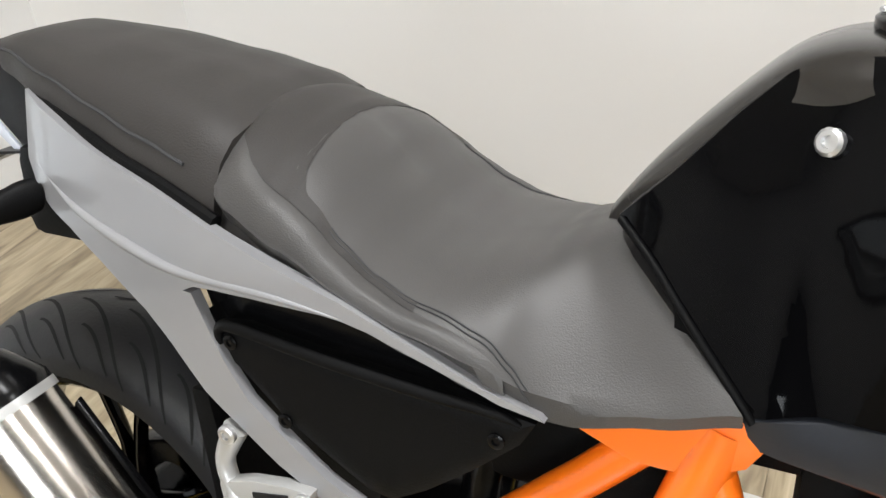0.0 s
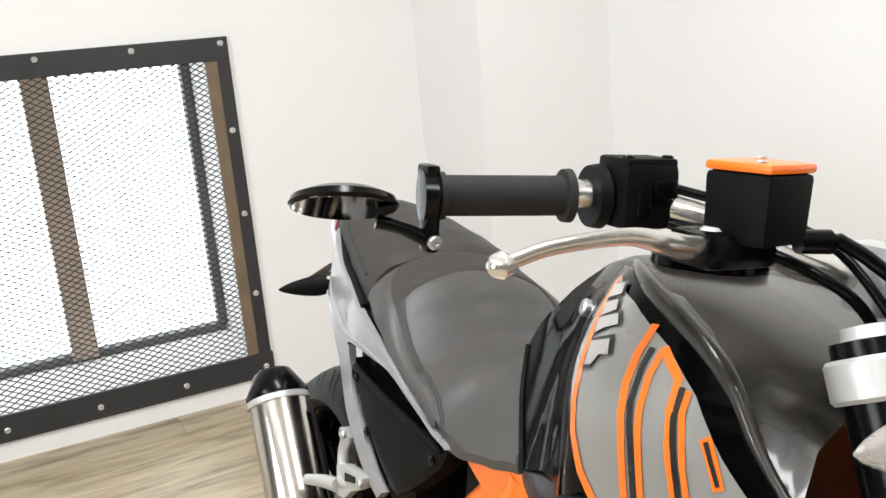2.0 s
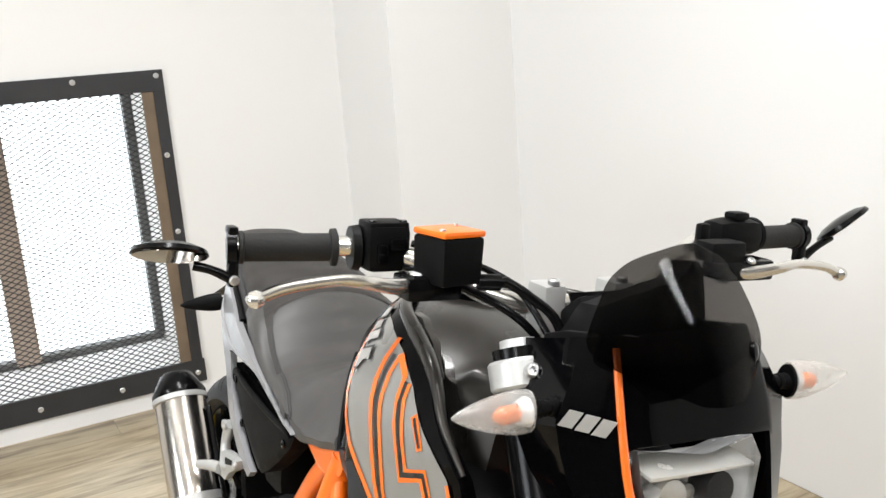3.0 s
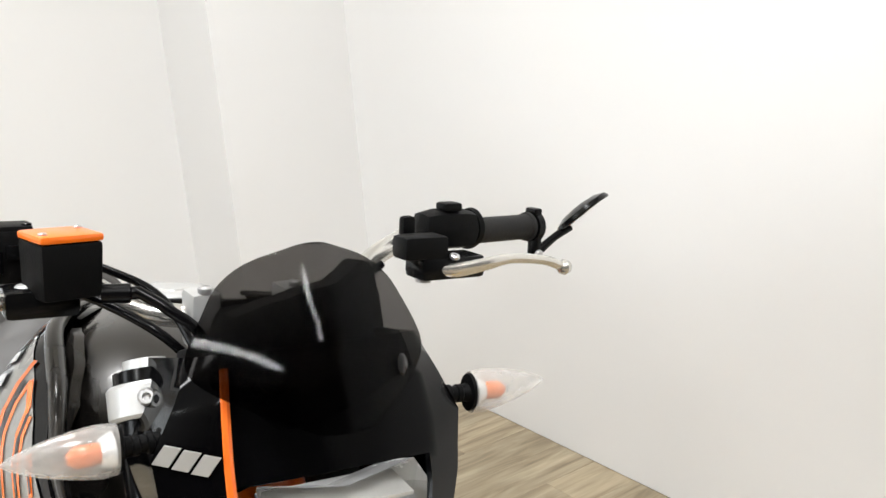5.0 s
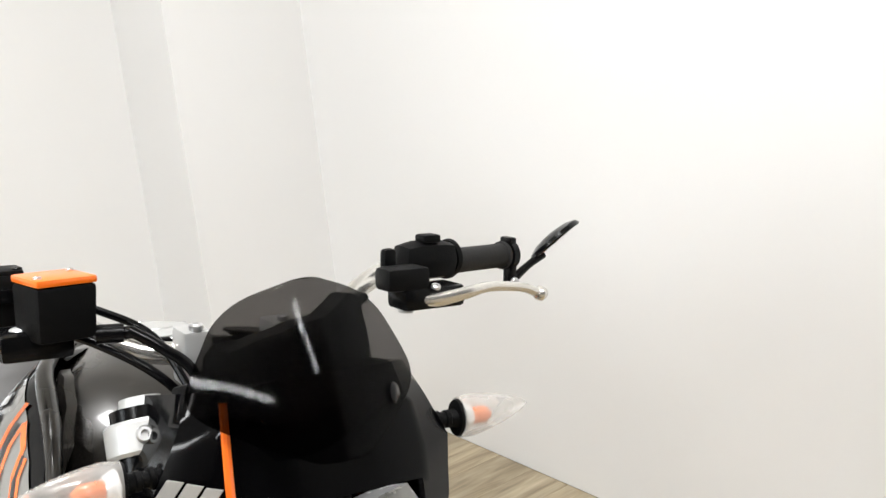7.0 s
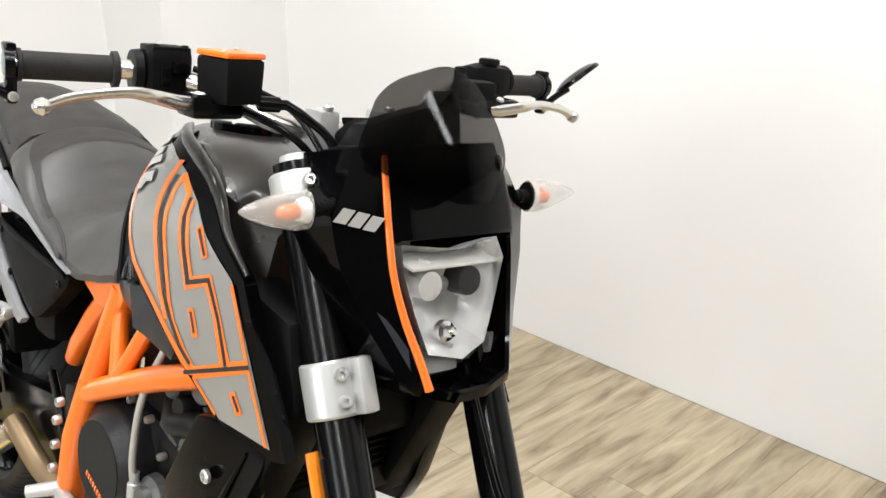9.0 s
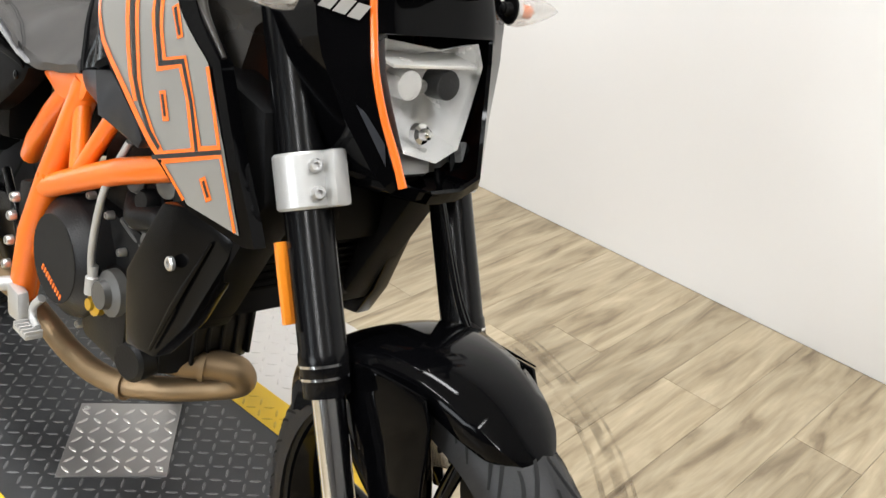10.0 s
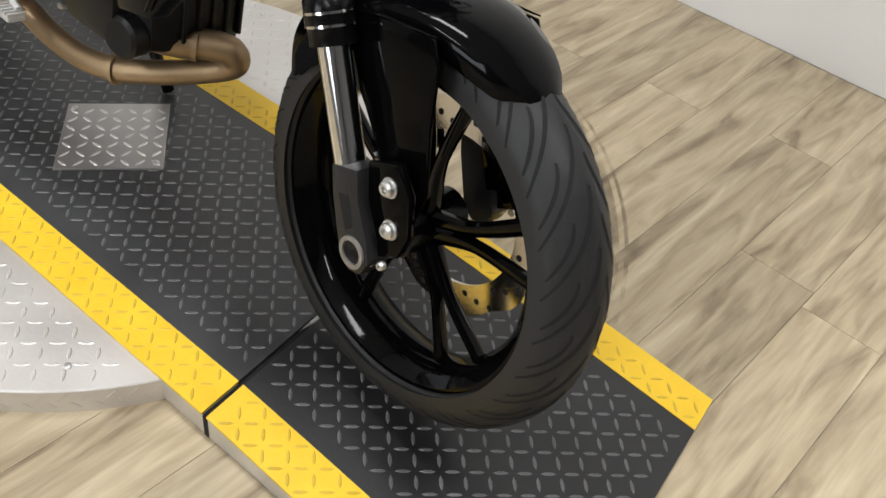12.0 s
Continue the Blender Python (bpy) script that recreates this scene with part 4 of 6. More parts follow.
ends = [(0.951, 0.362, 1.036), (0.964, 0.290, 1.0365), (0.977, 0.218, 1.037), (1.022, 0.150, 1.022), (1.062, 0.085, 0.990)]
bar = part("handlebar", tube([H(-1, *p) for p in ends] + [(1.078, 0, 0.985)] + [H(1, *p) + Vector((-0.05 * (k / 5), 0, 0)) for k, p in enumerate(ends)][::-1], 0.0115, 6, 16), LEVER, bike, "champagne alloy handlebar")
front_parts.append(bar)
for s in (-1, 1):
    bc = part("bar_clamp", box((1.085, s * 0.045 + 0.004, 0.985), (0.040, 0.028, 0.055), 0.006), CAST, bike, "silver handlebar clamp")
    front_parts.append(bc)
    part("clamp_bolt", bolt((1.098, s * 0.045 + 0.004, 1.012), (0, 0, 1), 0.007, 0.007), BOLT, bc)
    far = 0.010 if s > 0 else 0.0
    g0, g1 = H(s, 0.953, 0.350 + far, 1.036), H(s, 0.972, 0.245 + far, 1.037)
    d = (g1 - g0).normalized()
    part("grip", lathe([(0, 0.012), (0.001, 0.0180), (0.005, 0.0180), (0.006, 0.0155), (0.098, 0.0155), (0.099, 0.0205), (0.105, 0.0210), (0.107, 0.016)], g0, d, 28), GRIP, bar, "black rubber grip")
    end = part("bar_end_clamp", lathe([(-0.013, 0.013), (-0.012, 0.0195), (-0.002, 0.0195), (-0.001, 0.015)], g0, d, 28), SATINBLACK, bar, "black bar-end mirror clamp")
    part("clamp_arm", box(H(s, 0.958, 0.357 + far, 1.016), (0.017, 0.012, 0.044), 0.005), SATINBLACK, end)
    part("clamp_top", box(H(s, 0.953, 0.357 + far, 1.055), (0.022, 0.011, 0.009), 0.003), SATINBLACK, end)
    part("arm_screw", bolt(H(s, 0.967, 0.357 + far, 1.003), (1, 0, 0), 0.0055, 0.004), BOLT, end)
    c = Vector((0.946, -0.420, 1.032)) if s < 0 else Vector((1.024, 0.470, 1.062))
    n = Vector((0.34, -0.1, -0.93)).normalized() if s < 0 else Vector((0.50, 0.40, -0.70)).normalized()
    root = H(s, 0.960, 0.360 + far, 1.004)
    inner = c + (root - c).normalized() * 0.026 + n * 0.004
    mir = part("bar_end_mirror", tube([root, root.lerp(inner, 0.5) + Vector((0, 0, 0.002)), inner], [0.0060, 0.0050, 0.0055], 5, 10), SATINBLACK, bike, "black round bar-end mirror")
    front_parts.append(mir)
    part("mirror_shell", lathe([(-0.009, 0.010), (-0.007, 0.026), (-0.002, 0.038), (0.003, 0.0405), (0.005, 0.039)], c, n, 36), SATINBLACK, mir, "round black mirror housing")
    # right glass has a dark reflection in its colour, the left one mirrors
    part("mirror_glass", lathe([(0.0045, 0.0375), (0.0058, 0.0375)], c, n, 36), DARKMIRROR if s < 0 else MIRROR, mir, "mirror glass")

# right side controls
sw = part("throttle_housing", box((0.990, -0.198, 1.040), (0.046, 0.050, 0.052), 0.009), PLASTIC, bar, "black switch housing")
part("housing_lid", box((0.990, -0.198, 1.064), (0.040, 0.046, 0.010), 0.003), PLASTIC, sw)
part("throttle_ring", lathe([(0, 0.024), (0.009, 0.0255), (0.011, 0.022)], (0.976, -0.232, 1.037), (0.12, 1, 0), 28), PLASTIC, sw)
for dx, dy in ((0.012, -0.018), (0.012, 0.018)):
    part("housing_screw", bolt((0.990 + dx, -0.198 + dy, 1.068), (0, 0, 1), 0.0045, 0.003), SATINBLACK, sw)
part("start_button", box((1.014, -0.190, 1.046), (0.012, 0.020, 0.014), 0.003), SATINBLACK, sw)
part("switch_rocker", box((1.013, -0.208, 1.036), (0.010, 0.012, 0.022), 0.003), SATINBLACK, sw)
cyl = part("brake_master_cylinder", box((1.072, -0.180, 1.012), (0.046, 0.062, 0.026), 0.007), SATINBLACK, bike, "black front brake master cylinder")
front_parts.append(cyl)
turn = Matrix.Rotation(radians(14), 4, "Z")
res = part("brake_fluid_reservoir", box((1.084, -0.163, 1.042), (0.050, 0.052, 0.050), 0.005, turn, None, 1.05), PLASTIC, cyl, "black brake fluid reservoir")
part("reservoir_cap", box((1.084, -0.163, 1.0705), (0.053, 0.055, 0.007), 0.003, turn), ORANGE, res, "anodised orange reservoir cap")
for dx, dy in ((-0.019, 0.017), (0.019, -0.017)):
    part("cap_screw", bolt((1.084 + dx, -0.163 + dy, 1.074), (0, 0, 1), 0.0038, 0.002), BOLT, res)
part("cylinder_banjo", lathe([(0, 0.009), (0.024, 0.009), (0.025, 0.006), (0.034, 0.006)], (1.094, -0.132, 1.018), (0.25, 1, 0), 16), SATINBLACK, cyl)
for name, pts, r, label in (("brake_hose", [(1.102, -0.104, 1.020), (1.116, -0.080, 1.004), (1.130, -0.052, 0.975), (1.165, -0.045, 0.900), (1.200, -0.050, 0.810)], 0.0055, "black brake hose"),
                            ("throttle_cable", [(1.010, -0.180, 1.020), (1.060, -0.130, 1.005), (1.100, -0.080, 0.975), (1.100, -0.030, 0.920)], 0.0048, "black throttle cable"),
                            ("switch_loom", [(1.005, -0.170, 1.045), (1.045, -0.118, 1.030), (1.080, -0.075, 1.005), (1.125, -0.050, 0.950)], 0.0040, "black wiring loom"),
                            ("clutch_hose", [(1.085, 0.150, 1.025), (1.105, 0.110, 1.005), (1.120, 0.070, 0.960), (1.110, 0.050, 0.880)], 0.0048, "black clutch hose")):
    front_parts.append(part(name, tube(pts, r, 6, 10), SATINBLACK, bike, label))


def lever(s, name, label):
    pts = [Vector((x, -y, z)) if s < 0 else Vector((x + 0.022, y * 1.04 - 0.004, z + 0.002)) for x, y, z in ((1.072, 0.192, 1.014), (1.088, 0.222, 1.016), (1.100, 0.254, 1.023), (1.100, 0.284, 1.027), (1.095, 0.332, 1.021), (1.090, 0.360, 1.011))]
    lv = part(name, tube(pts, [0.0085, 0.0100, 0.0085, 0.0070, 0.0062, 0.0058], 6, 12, None, True, 0.75), LEVER, bike, label)
    part("lever_ball", lathe([(-0.009, 0.003), (-0.006, 0.0070), (0, 0.0092), (0.006, 0.0070), (0.009, 0.003)], pts[-1] + Vector((0, s * 0.004, -0.001)), (0, 1, 0), 20), LEVER, lv)
    part("lever_pivot", lathe([(-0.011, 0.0085), (0.011, 0.0085), (0.013, 0.006)], pts[0] + Vector((0.002, 0, 0)), (0, 0, 1), 16), CAST, lv)
    front_parts.append(lv)
    return lv


lever(-1, "brake_lever", "polished alloy brake lever with ball end")
lever(1, "clutch_lever", "polished alloy clutch lever with ball end")
cl = part("clutch_perch", box((1.090, 0.226, 1.020), (0.042, 0.080, 0.026), 0.007), SATINBLACK, bike, "black clutch master cylinder")
front_parts.append(cl)
part("clutch_reservoir", box((1.094, 0.192, 1.043), (0.034, 0.054, 0.026), 0.007), PLASTIC, cl)
part("perch_bolt", bolt((1.112, 0.224, 1.032), (0.4, 0, 1), 0.0055, 0.004), BOLT, cl)
sl = part("switch_pod", box((1.046, 0.252, 1.053), (0.046, 0.076, 0.046), 0.020), PLASTIC, bar, "black left switch cluster")
part("switch_lever", box((1.052, 0.252, 1.079), (0.022, 0.024, 0.010), 0.004), PLASTIC, sl)
part("switch_knob", box((1.056, 0.196, 1.058), (0.013, 0.016, 0.026), 0.005), PLASTIC, sl)
part("throttle_ring", lathe([(0, 0.022), (0.006, 0.023), (0.008, 0.020)], (1.040, 0.286, 1.052), (-0.18, 1, 0), 24), PLASTIC, sl)

# the steered parts are turned a little to the right
for ob in front_parts:
    ob.matrix_basis = STEER @ ob.matrix_basis

# tank, seat and tail
def half_ring(x, pts):
    """A closed cross-section at x from right-half (y, z) points, top to bottom."""
    return [(x, -y, z) for y, z in pts] + [(x, y, z) for y, z in pts[::-1]]


tank_top = [(0.62, 0.785), (0.638, 0.811), (0.655, 0.834), (0.674, 0.857), (0.713, 0.898), (0.748, 0.930), (0.768, 0.942), (0.797, 0.950), (0.86, 0.952), (0.95, 0.946), (1.03, 0.925), (1.10, 0.888)]
tank_w = [(0.62, 0.022), (0.66, 0.045), (0.70, 0.062), (0.75, 0.074), (0.80, 0.092), (0.84, 0.112), (0.90, 0.148), (0.96, 0.166), (1.03, 0.160), (1.10, 0.125)]
rings = []
for k in range(41):
    x = 0.632 + (1.10 - 0.632) * k / 40
    t, w = spline(tank_top, x), spline(tank_w, x)
    lo = interp([(0.62, 0.77), (0.74, 0.74), (0.9, 0.72), (1.10, 0.72)], x)
    rings.append(half_ring(x, [(0.0, t), (w * 0.35, t - 0.001), (w * 0.62, t - 0.007), (w * 0.84, t - 0.028), (w * 0.96, t - 0.10), (w, (t + lo) / 2 - 0.02), (w * 0.97, lo + 0.02), (w * 0.8, lo)]))
tank = part("fuel_tank", loft(rings), SATIN, bike, "anthracite metallic fuel tank")
part("filler_ring", lathe([(-0.008, 0.058), (0.004, 0.058), (0.007, 0.054), (0.007, 0.046)], (0.858, 0.004, 0.955), (-0.03, 0, 1), 40), GLOSS, tank, "black filler ring")
part("filler_cap", lathe([(0, 0.046), (0.008, 0.046), (0.011, 0.042), (0.011, 0.02), (0.013, 0.019), (0.013, 0.001)], (0.858, 0.004, 0.955), (-0.03, 0, 1), 40), CAST, tank, "brushed alloy filler cap")
for k in range(6):
    a = math.tau * k / 6
    part("ring_screw", bolt((0.858 + 0.052 * math.cos(a), 0.004 + 0.052 * math.sin(a), 0.961), (0, 0, 1), 0.004, 0.003), BOLT, tank)


SIDE_W = [(0.62, 0.030), (0.65, 0.050), (0.70, 0.076), (0.79, 0.106), (0.85, 0.156), (0.90, 0.194), (0.946, 0.212), (1.0, 0.209), (1.06, 0.201), (1.15, 0.189), (1.24, 0.179)]


def side_y(x, z):
    """Half-width of the tank side covers at a place."""
    foot = 0.045 * min(1, max(0, (0.88 - z) / 0.16)) * max(0, min(1, (0.86 - x) / 0.08))
    return spline(SIDE_W, x) - 5.0 * max(0, z - 0.84) ** 2 + foot


def skin_poly(outline, s, lift, cuts, thick=0.0):
    """A sheet with a side-view outline, laid on the tank side cover."""
    bm = bmesh.new()
    f = bm.faces.new([bm.verts.new((x, 0, z)) for x, z in outline])
    bmesh.ops.triangulate(bm, faces=[f])
    for _ in range(cuts):
        bmesh.ops.subdivide_edges(bm, edges=[e for e in bm.edges if e.calc_length() > 0.022], cuts=1)
        bmesh.ops.triangulate(bm, faces=[f for f in bm.faces if len(f.verts) > 3])
    for v in bm.verts:
        v.co.y = s * (side_y(v.co.x, v.co.z) + lift)
    if thick:
        r = bmesh.ops.extrude_face_region(bm, geom=bm.faces[:])
        bmesh.ops.translate(bm, verts=[g for g in r["geom"] if isinstance(g, bmesh.types.BMVert)], vec=(0, -s * thick, 0))
    return bm


def strip(line, width, s, lift):
    """A narrow band along a side-view line, laid on the tank side cover."""
    p = []
    for q0, q1 in zip(line, line[1:]):
        n = max(1, int((Vector(q1) - Vector(q0)).length / 0.014))
        p += [Vector(q0).lerp(Vector(q1), k / n) for k in range(n)]
    p.append(Vector(line[-1]))
    bm = bmesh.new()
    prev = None
    for i, q in enumerate(p):
        d0 = (q - p[i - 1]).normalized() if i else (p[1] - q).normalized()
        d1 = (p[i + 1] - q).normalized() if i < len(p) - 1 else d0
        n = Vector((-(d0 + d1).y, (d0 + d1).x)).normalized()
        k = width / 2 / max(0.6, n.dot(Vector((-d0.y, d0.x))))
        pair = [bm.verts.new((c.x, s * (side_y(c.x, c.y) + lift), c.y)) for c in (q + n * k, q - n * k)]
        if prev:
            bm.faces.new((prev[0], prev[1], pair[1], pair[0]))
        prev = pair
    return bm


rear_cover = [(0.653, 0.817), (0.664, 0.829), (0.684, 0.849), (0.709, 0.877), (0.730, 0.901), (0.757, 0.927), (0.772, 0.935), (0.790, 0.940), (0.811, 0.943), (0.850, 0.946), (0.890, 0.938), (0.925, 0.915), (0.950, 0.870), (0.985, 0.820), (0.965, 0.785), (0.910, 0.756), (0.850, 0.738), (0.811, 0.731), (0.766, 0.715), (0.756, 0.727), (0.734, 0.748), (0.710, 0.771), (0.684, 0.795)]
shroud = [(0.868, 0.953), (0.905, 0.955), (0.950, 0.948), (1.000, 0.934), (1.046, 0.918), (1.082, 0.899), (1.116, 0.869), (1.162, 0.832), (1.207, 0.738), (1.256, 0.656), (1.236, 0.650), (1.146, 0.656), (1.072, 0.700), (1.026, 0.736), (0.976, 0.778), (0.948, 0.806), (0.932, 0.842), (0.924, 0.885), (0.900, 0.918), (0.872, 0.940)]
decal = [(0.884, 0.949), (0.950, 0.940), (1.012, 0.919), (1.056, 0.895), (1.094, 0.863), (1.145, 0.827), (1.187, 0.738), (1.230, 0.661), (1.142, 0.663), (1.090, 0.698), (1.044, 0.731), (1.004, 0.765), (0.962, 0.804), (0.944, 0.842), (0.934, 0.885), (0.912, 0.920)]
for s in (-1, 1):
    cov = part("tank_side_panel", skin_poly(rear_cover, s, -0.004, 5, 0.02), GLOSS, bike, "gloss black tank side panel")
    joint = [(0.655, 0.815), (0.684, 0.795), (0.710, 0.771), (0.734, 0.748), (0.756, 0.727), (0.770, 0.712)]
    part("panel_edge", tube([(x, s * (side_y(x, z) - 0.003), z) for x, z in joint], 0.0032, 6, 10), PLASTIC, cov, "black edge bead at the seat joint")
    part("panel_screw", bolt((0.790, s * (side_y(0.790, 0.893) - 0.004), 0.893), (-0.45, s, 0.3), 0.0095, 0.008), BOLT, cov, "silver panel screw")
    shr = part("tank_shroud", skin_poly(shroud, s, 0.0, 4, 0.016), GLOSS, bike, "gloss black radiator shroud with grey and orange graphics")
    part("grey_graphic", skin_poly(decal, s, 0.0012, 4), GREYDECAL, shr, "silver-grey graphic")
    rear = [(0.884, 0.947), (0.903, 0.931), (0.922, 0.910), (0.936, 0.884), (0.943, 0.858), (0.949, 0.832), (0.964, 0.804), (0.986, 0.783), (1.008, 0.765), (1.046, 0.731), (1.069, 0.712), (1.086, 0.702), (1.141, 0.725)]
    outer = [(0.987, 0.931), (0.989, 0.910), (0.993, 0.887), (0.999, 0.865), (1.006, 0.841), (1.012, 0.811), (1.022, 0.778), (1.035, 0.751)]
    inner = [(1.009, 0.918), (1.010, 0.898), (1.015, 0.873), (1.023, 0.844), (1.029, 0.815), (1.038, 0.777), (1.047, 0.754), (1.073, 0.722), (1.092, 0.707), (1.141, 0.727), (1.121, 0.781), (1.103, 0.813), (1.068, 0.799), (1.058, 0.828), (1.049, 0.855), (1.041, 0.880), (1.036, 0.902), (1.009, 0.918)]
    front = [(1.049, 0.897), (1.052, 0.881), (1.061, 0.859), (1.070, 0.830), (1.077, 0.811), (1.109, 0.822), (1.123, 0.794), (1.151, 0.733), (1.181, 0.744), (1.163, 0.785), (1.146, 0.823)]
    for ln, w in ((rear, 0.0085), (outer, 0.0075), (inner, 0.0065), (front, 0.0058)):
        part("orange_line", strip(ln, w, s, 0.0024), ORANGEDECAL, shr, "orange outline of the graphic")
    for ln, w in (([(1.077, 0.872), (1.088, 0.859), (1.098, 0.841)], 0.010), ([(1.079, 0.777), (1.091, 0.745)], 0.011), ([(1.161, 0.703), (1.177, 0.681)], 0.011),
                  ([(1.092, 0.697), (1.185, 0.736), (1.224, 0.662)], 0.005), ([(1.092, 0.697), (1.136, 0.667)], 0.0045)):
        part("orange_line", strip(ln, w, s, 0.0024), ORANGEDECAL, shr, "orange outline of the graphic")
    for ln, w in (([(0.999, 0.916), (1.000, 0.902), (1.005, 0.875), (1.015, 0.846), (1.022, 0.814), (1.032, 0.776), (1.044, 0.753), (1.064, 0.726), (1.085, 0.711)], 0.0058),
                  ([(1.043, 0.898), (1.047, 0.876), (1.058, 0.845), (1.070, 0.805), (1.107, 0.818), (1.128, 0.779), (1.147, 0.729)], 0.0054),
                  ([(1.075, 0.697), (1.186, 0.741)], 0.0050)):
        part("black_line", strip(ln, w, s, 0.0028), DARKLINE, shr)
    for ln in ([(1.079, 0.870), (1.088, 0.858), (1.097, 0.844)], [(1.080, 0.773), (1.089, 0.750)], [(1.164, 0.700), (1.175, 0.685)]):
        part("black_line", strip(ln, 0.0040, s, 0.0030), DARKLINE, shr)
    # model lettering, drawn as plain blocks in its colours
    for o in ([(0.893, 0.944), (0.916, 0.951), (0.929, 0.942), (0.906, 0.932)], [(0.908, 0.931), (0.930, 0.940), (0.941, 0.932), (0.921, 0.920)],
              [(0.916, 0.920), (0.946, 0.933), (0.957, 0.924), (0.940, 0.916), (0.930, 0.908)], [(0.931, 0.906), (0.957, 0.916), (0.967, 0.902), (0.955, 0.899), (0.951, 0.887), (0.941, 0.884)]):
        cx, cz = sum(x for x, z in o) / len(o), sum(z for x, z in o) / len(o)
        part("letter_shadow", skin_poly(o, s, 0.0034, 2), DARKLINE, shr)
        part("letter_block", skin_poly([(cx + (x - cx) * 0.84, cz + (z - cz) * 0.78) for x, z in o], s, 0.0044, 2), PALEDECAL, shr)
    # ridge strip between shroud and tank top
    rid = [(0.860, 0.956), (0.905, 0.957), (0.950, 0.950), (1.000, 0.936), (1.046, 0.920), (1.082, 0.901), (1.116, 0.872), (1.160, 0.836)]
    part("tank_ridge", tube([(x, s * (side_y(x, z) - 0.006), z) for x, z in rid], [0.003, 0.006, 0.009, 0.010, 0.009, 0.007, 0.005, 0.003], 6, 10), SATIN, shr, "dark metallic ridge moulding")
    part("tank_shoulder", skin_poly([(0.930, 0.945), (0.960, 0.945), (1.010, 0.928), (1.050, 0.900), (1.056, 0.872), (1.030, 0.880), (0.985, 0.905)], s, -0.028, 3, 0.01), SATIN, shr, "anthracite tank shoulder")
    # lower grey wing under the seat joint
    fc = [(0.750, 0.712), (0.770, 0.716), (0.811, 0.727), (0.850, 0.735), (0.890, 0.748), (0.928, 0.762), (0.950, 0.752), (0.985, 0.722), (1.008, 0.694), (1.000, 0.680), (0.950, 0.686), (0.905, 0.692), (0.850, 0.690), (0.790, 0.688), (0.765, 0.690)]
    part("frame_cover", plate([(x, s * min(0.178, side_y(x, z) - 0.006), z) for x, z in fc], Vector((0, -s * 0.02, 0)), 0.004), COVERGREY, bike, "slate grey frame cover")

# inner structure under the tank
part("battery_box", box((0.640, 0, 0.625), (0.17, 0.17, 0.12), 0.015), PLASTIC, bike, "black battery box")
part("airbox", box((0.90, 0, 0.725), (0.40, 0.22, 0.15), 0.03), PLASTIC, bike, "black airbox")
part("throttle_body", box((0.885, 0, 0.615), (0.17, 0.23, 0.16), 0.02), PLASTIC, bike, "black throttle body housing")
part("head_stock", lathe([(-0.10, 0.032), (0.10, 0.032)], fork_at(0.845) + Vector((-0.045, 0, 0)), RAKE, 24), ORANGE, bike, "orange steering head")
part("head_brace", plate([(x, -0.02, z) for x, z in ((1.06, 0.80), (1.19, 0.79), (1.20, 0.745), (1.08, 0.735))], Vector((0, 0.10, 0)), 0.006), ORANGE, bike, "orange head tube brace")
rad = part("radiator", box((1.090, 0, 0.590), (0.035, 0.28, 0.20), 0.006, Matrix.Rotation(radians(-14), 4, "Y")), ENGINE, bike, "black radiator")
for k in range(14):
    part("radiator_fin", box((1.118 + 0.003 * k, 0, 0.505 + k * 0.012), (0.004, 0.25, 0.004), 0.001), PLASTIC, rad)
for s in (-1, 1):
    o = [(1.077, 0.641), (1.138, 0.653), (1.182, 0.628), (1.178, 0.605), (1.139, 0.502), (1.099, 0.440), (1.030, 0.426), (1.014, 0.525)]
    rs = part("radiator_shroud", plate([(x, s * (0.184 - 0.4 * max(0, x - 1.1)), z) for x, z in o], Vector((0, -s * 0.030, 0)), 0.006), SATINBLACK, bike, "black radiator side cover")
    part("cover_crease", tube([(1.158, s * 0.163, 0.620), (1.124, s * 0.178, 0.530), (1.095, s * 0.187, 0.450)], [0.002, 0.004, 0.002], 4, 8), SATINBLACK, rs)
    part("cover_bolt", bolt((1.112, s * 0.182, 0.576), (0, s, 0), 0.0090, 0.006), BOLT, rs)
    part("inner_duct", plate([(x, s * 0.150, z) for x, z in ((1.05, 0.82), (1.20, 0.79), (1.225, 0.69), (1.180, 0.60), (1.12, 0.480), (1.04, 0.470))], Vector((0, -s * 0.06, 0)), 0.008), PLASTIC, bike, "black inner duct")
part("lower_cowl", box((1.10, 0, 0.665), (0.14, 0.28, 0.13), 0.02), PLASTIC, bike, "black lower cowl")

# rider seat
low = [(0.300, 0.850), (0.312, 0.825), (0.330, 0.800), (0.345, 0.789), (0.40, 0.766), (0.467, 0.743), (0.524, 0.724), (0.578, 0.707), (0.618, 0.695), (0.648, 0.694), (0.709, 0.706), (0.764, 0.720)]
top = [(0.300, 0.858), (0.312, 0.865), (0.340, 0.868), (0.380, 0.858), (0.405, 0.850), (0.425, 0.836), (0.451, 0.808), (0.482, 0.780), (0.512, 0.769), (0.535, 0.768), (0.558, 0.771), (0.585, 0.776), (0.671, 0.788), (0.764, 0.800)]
wid = [(0.300, 0.085), (0.312, 0.108), (0.328, 0.132), (0.345, 0.144), (0.40, 0.154), (0.467, 0.159), (0.578, 0.159), (0.648, 0.154), (0.709, 0.149), (0.764, 0.145)]


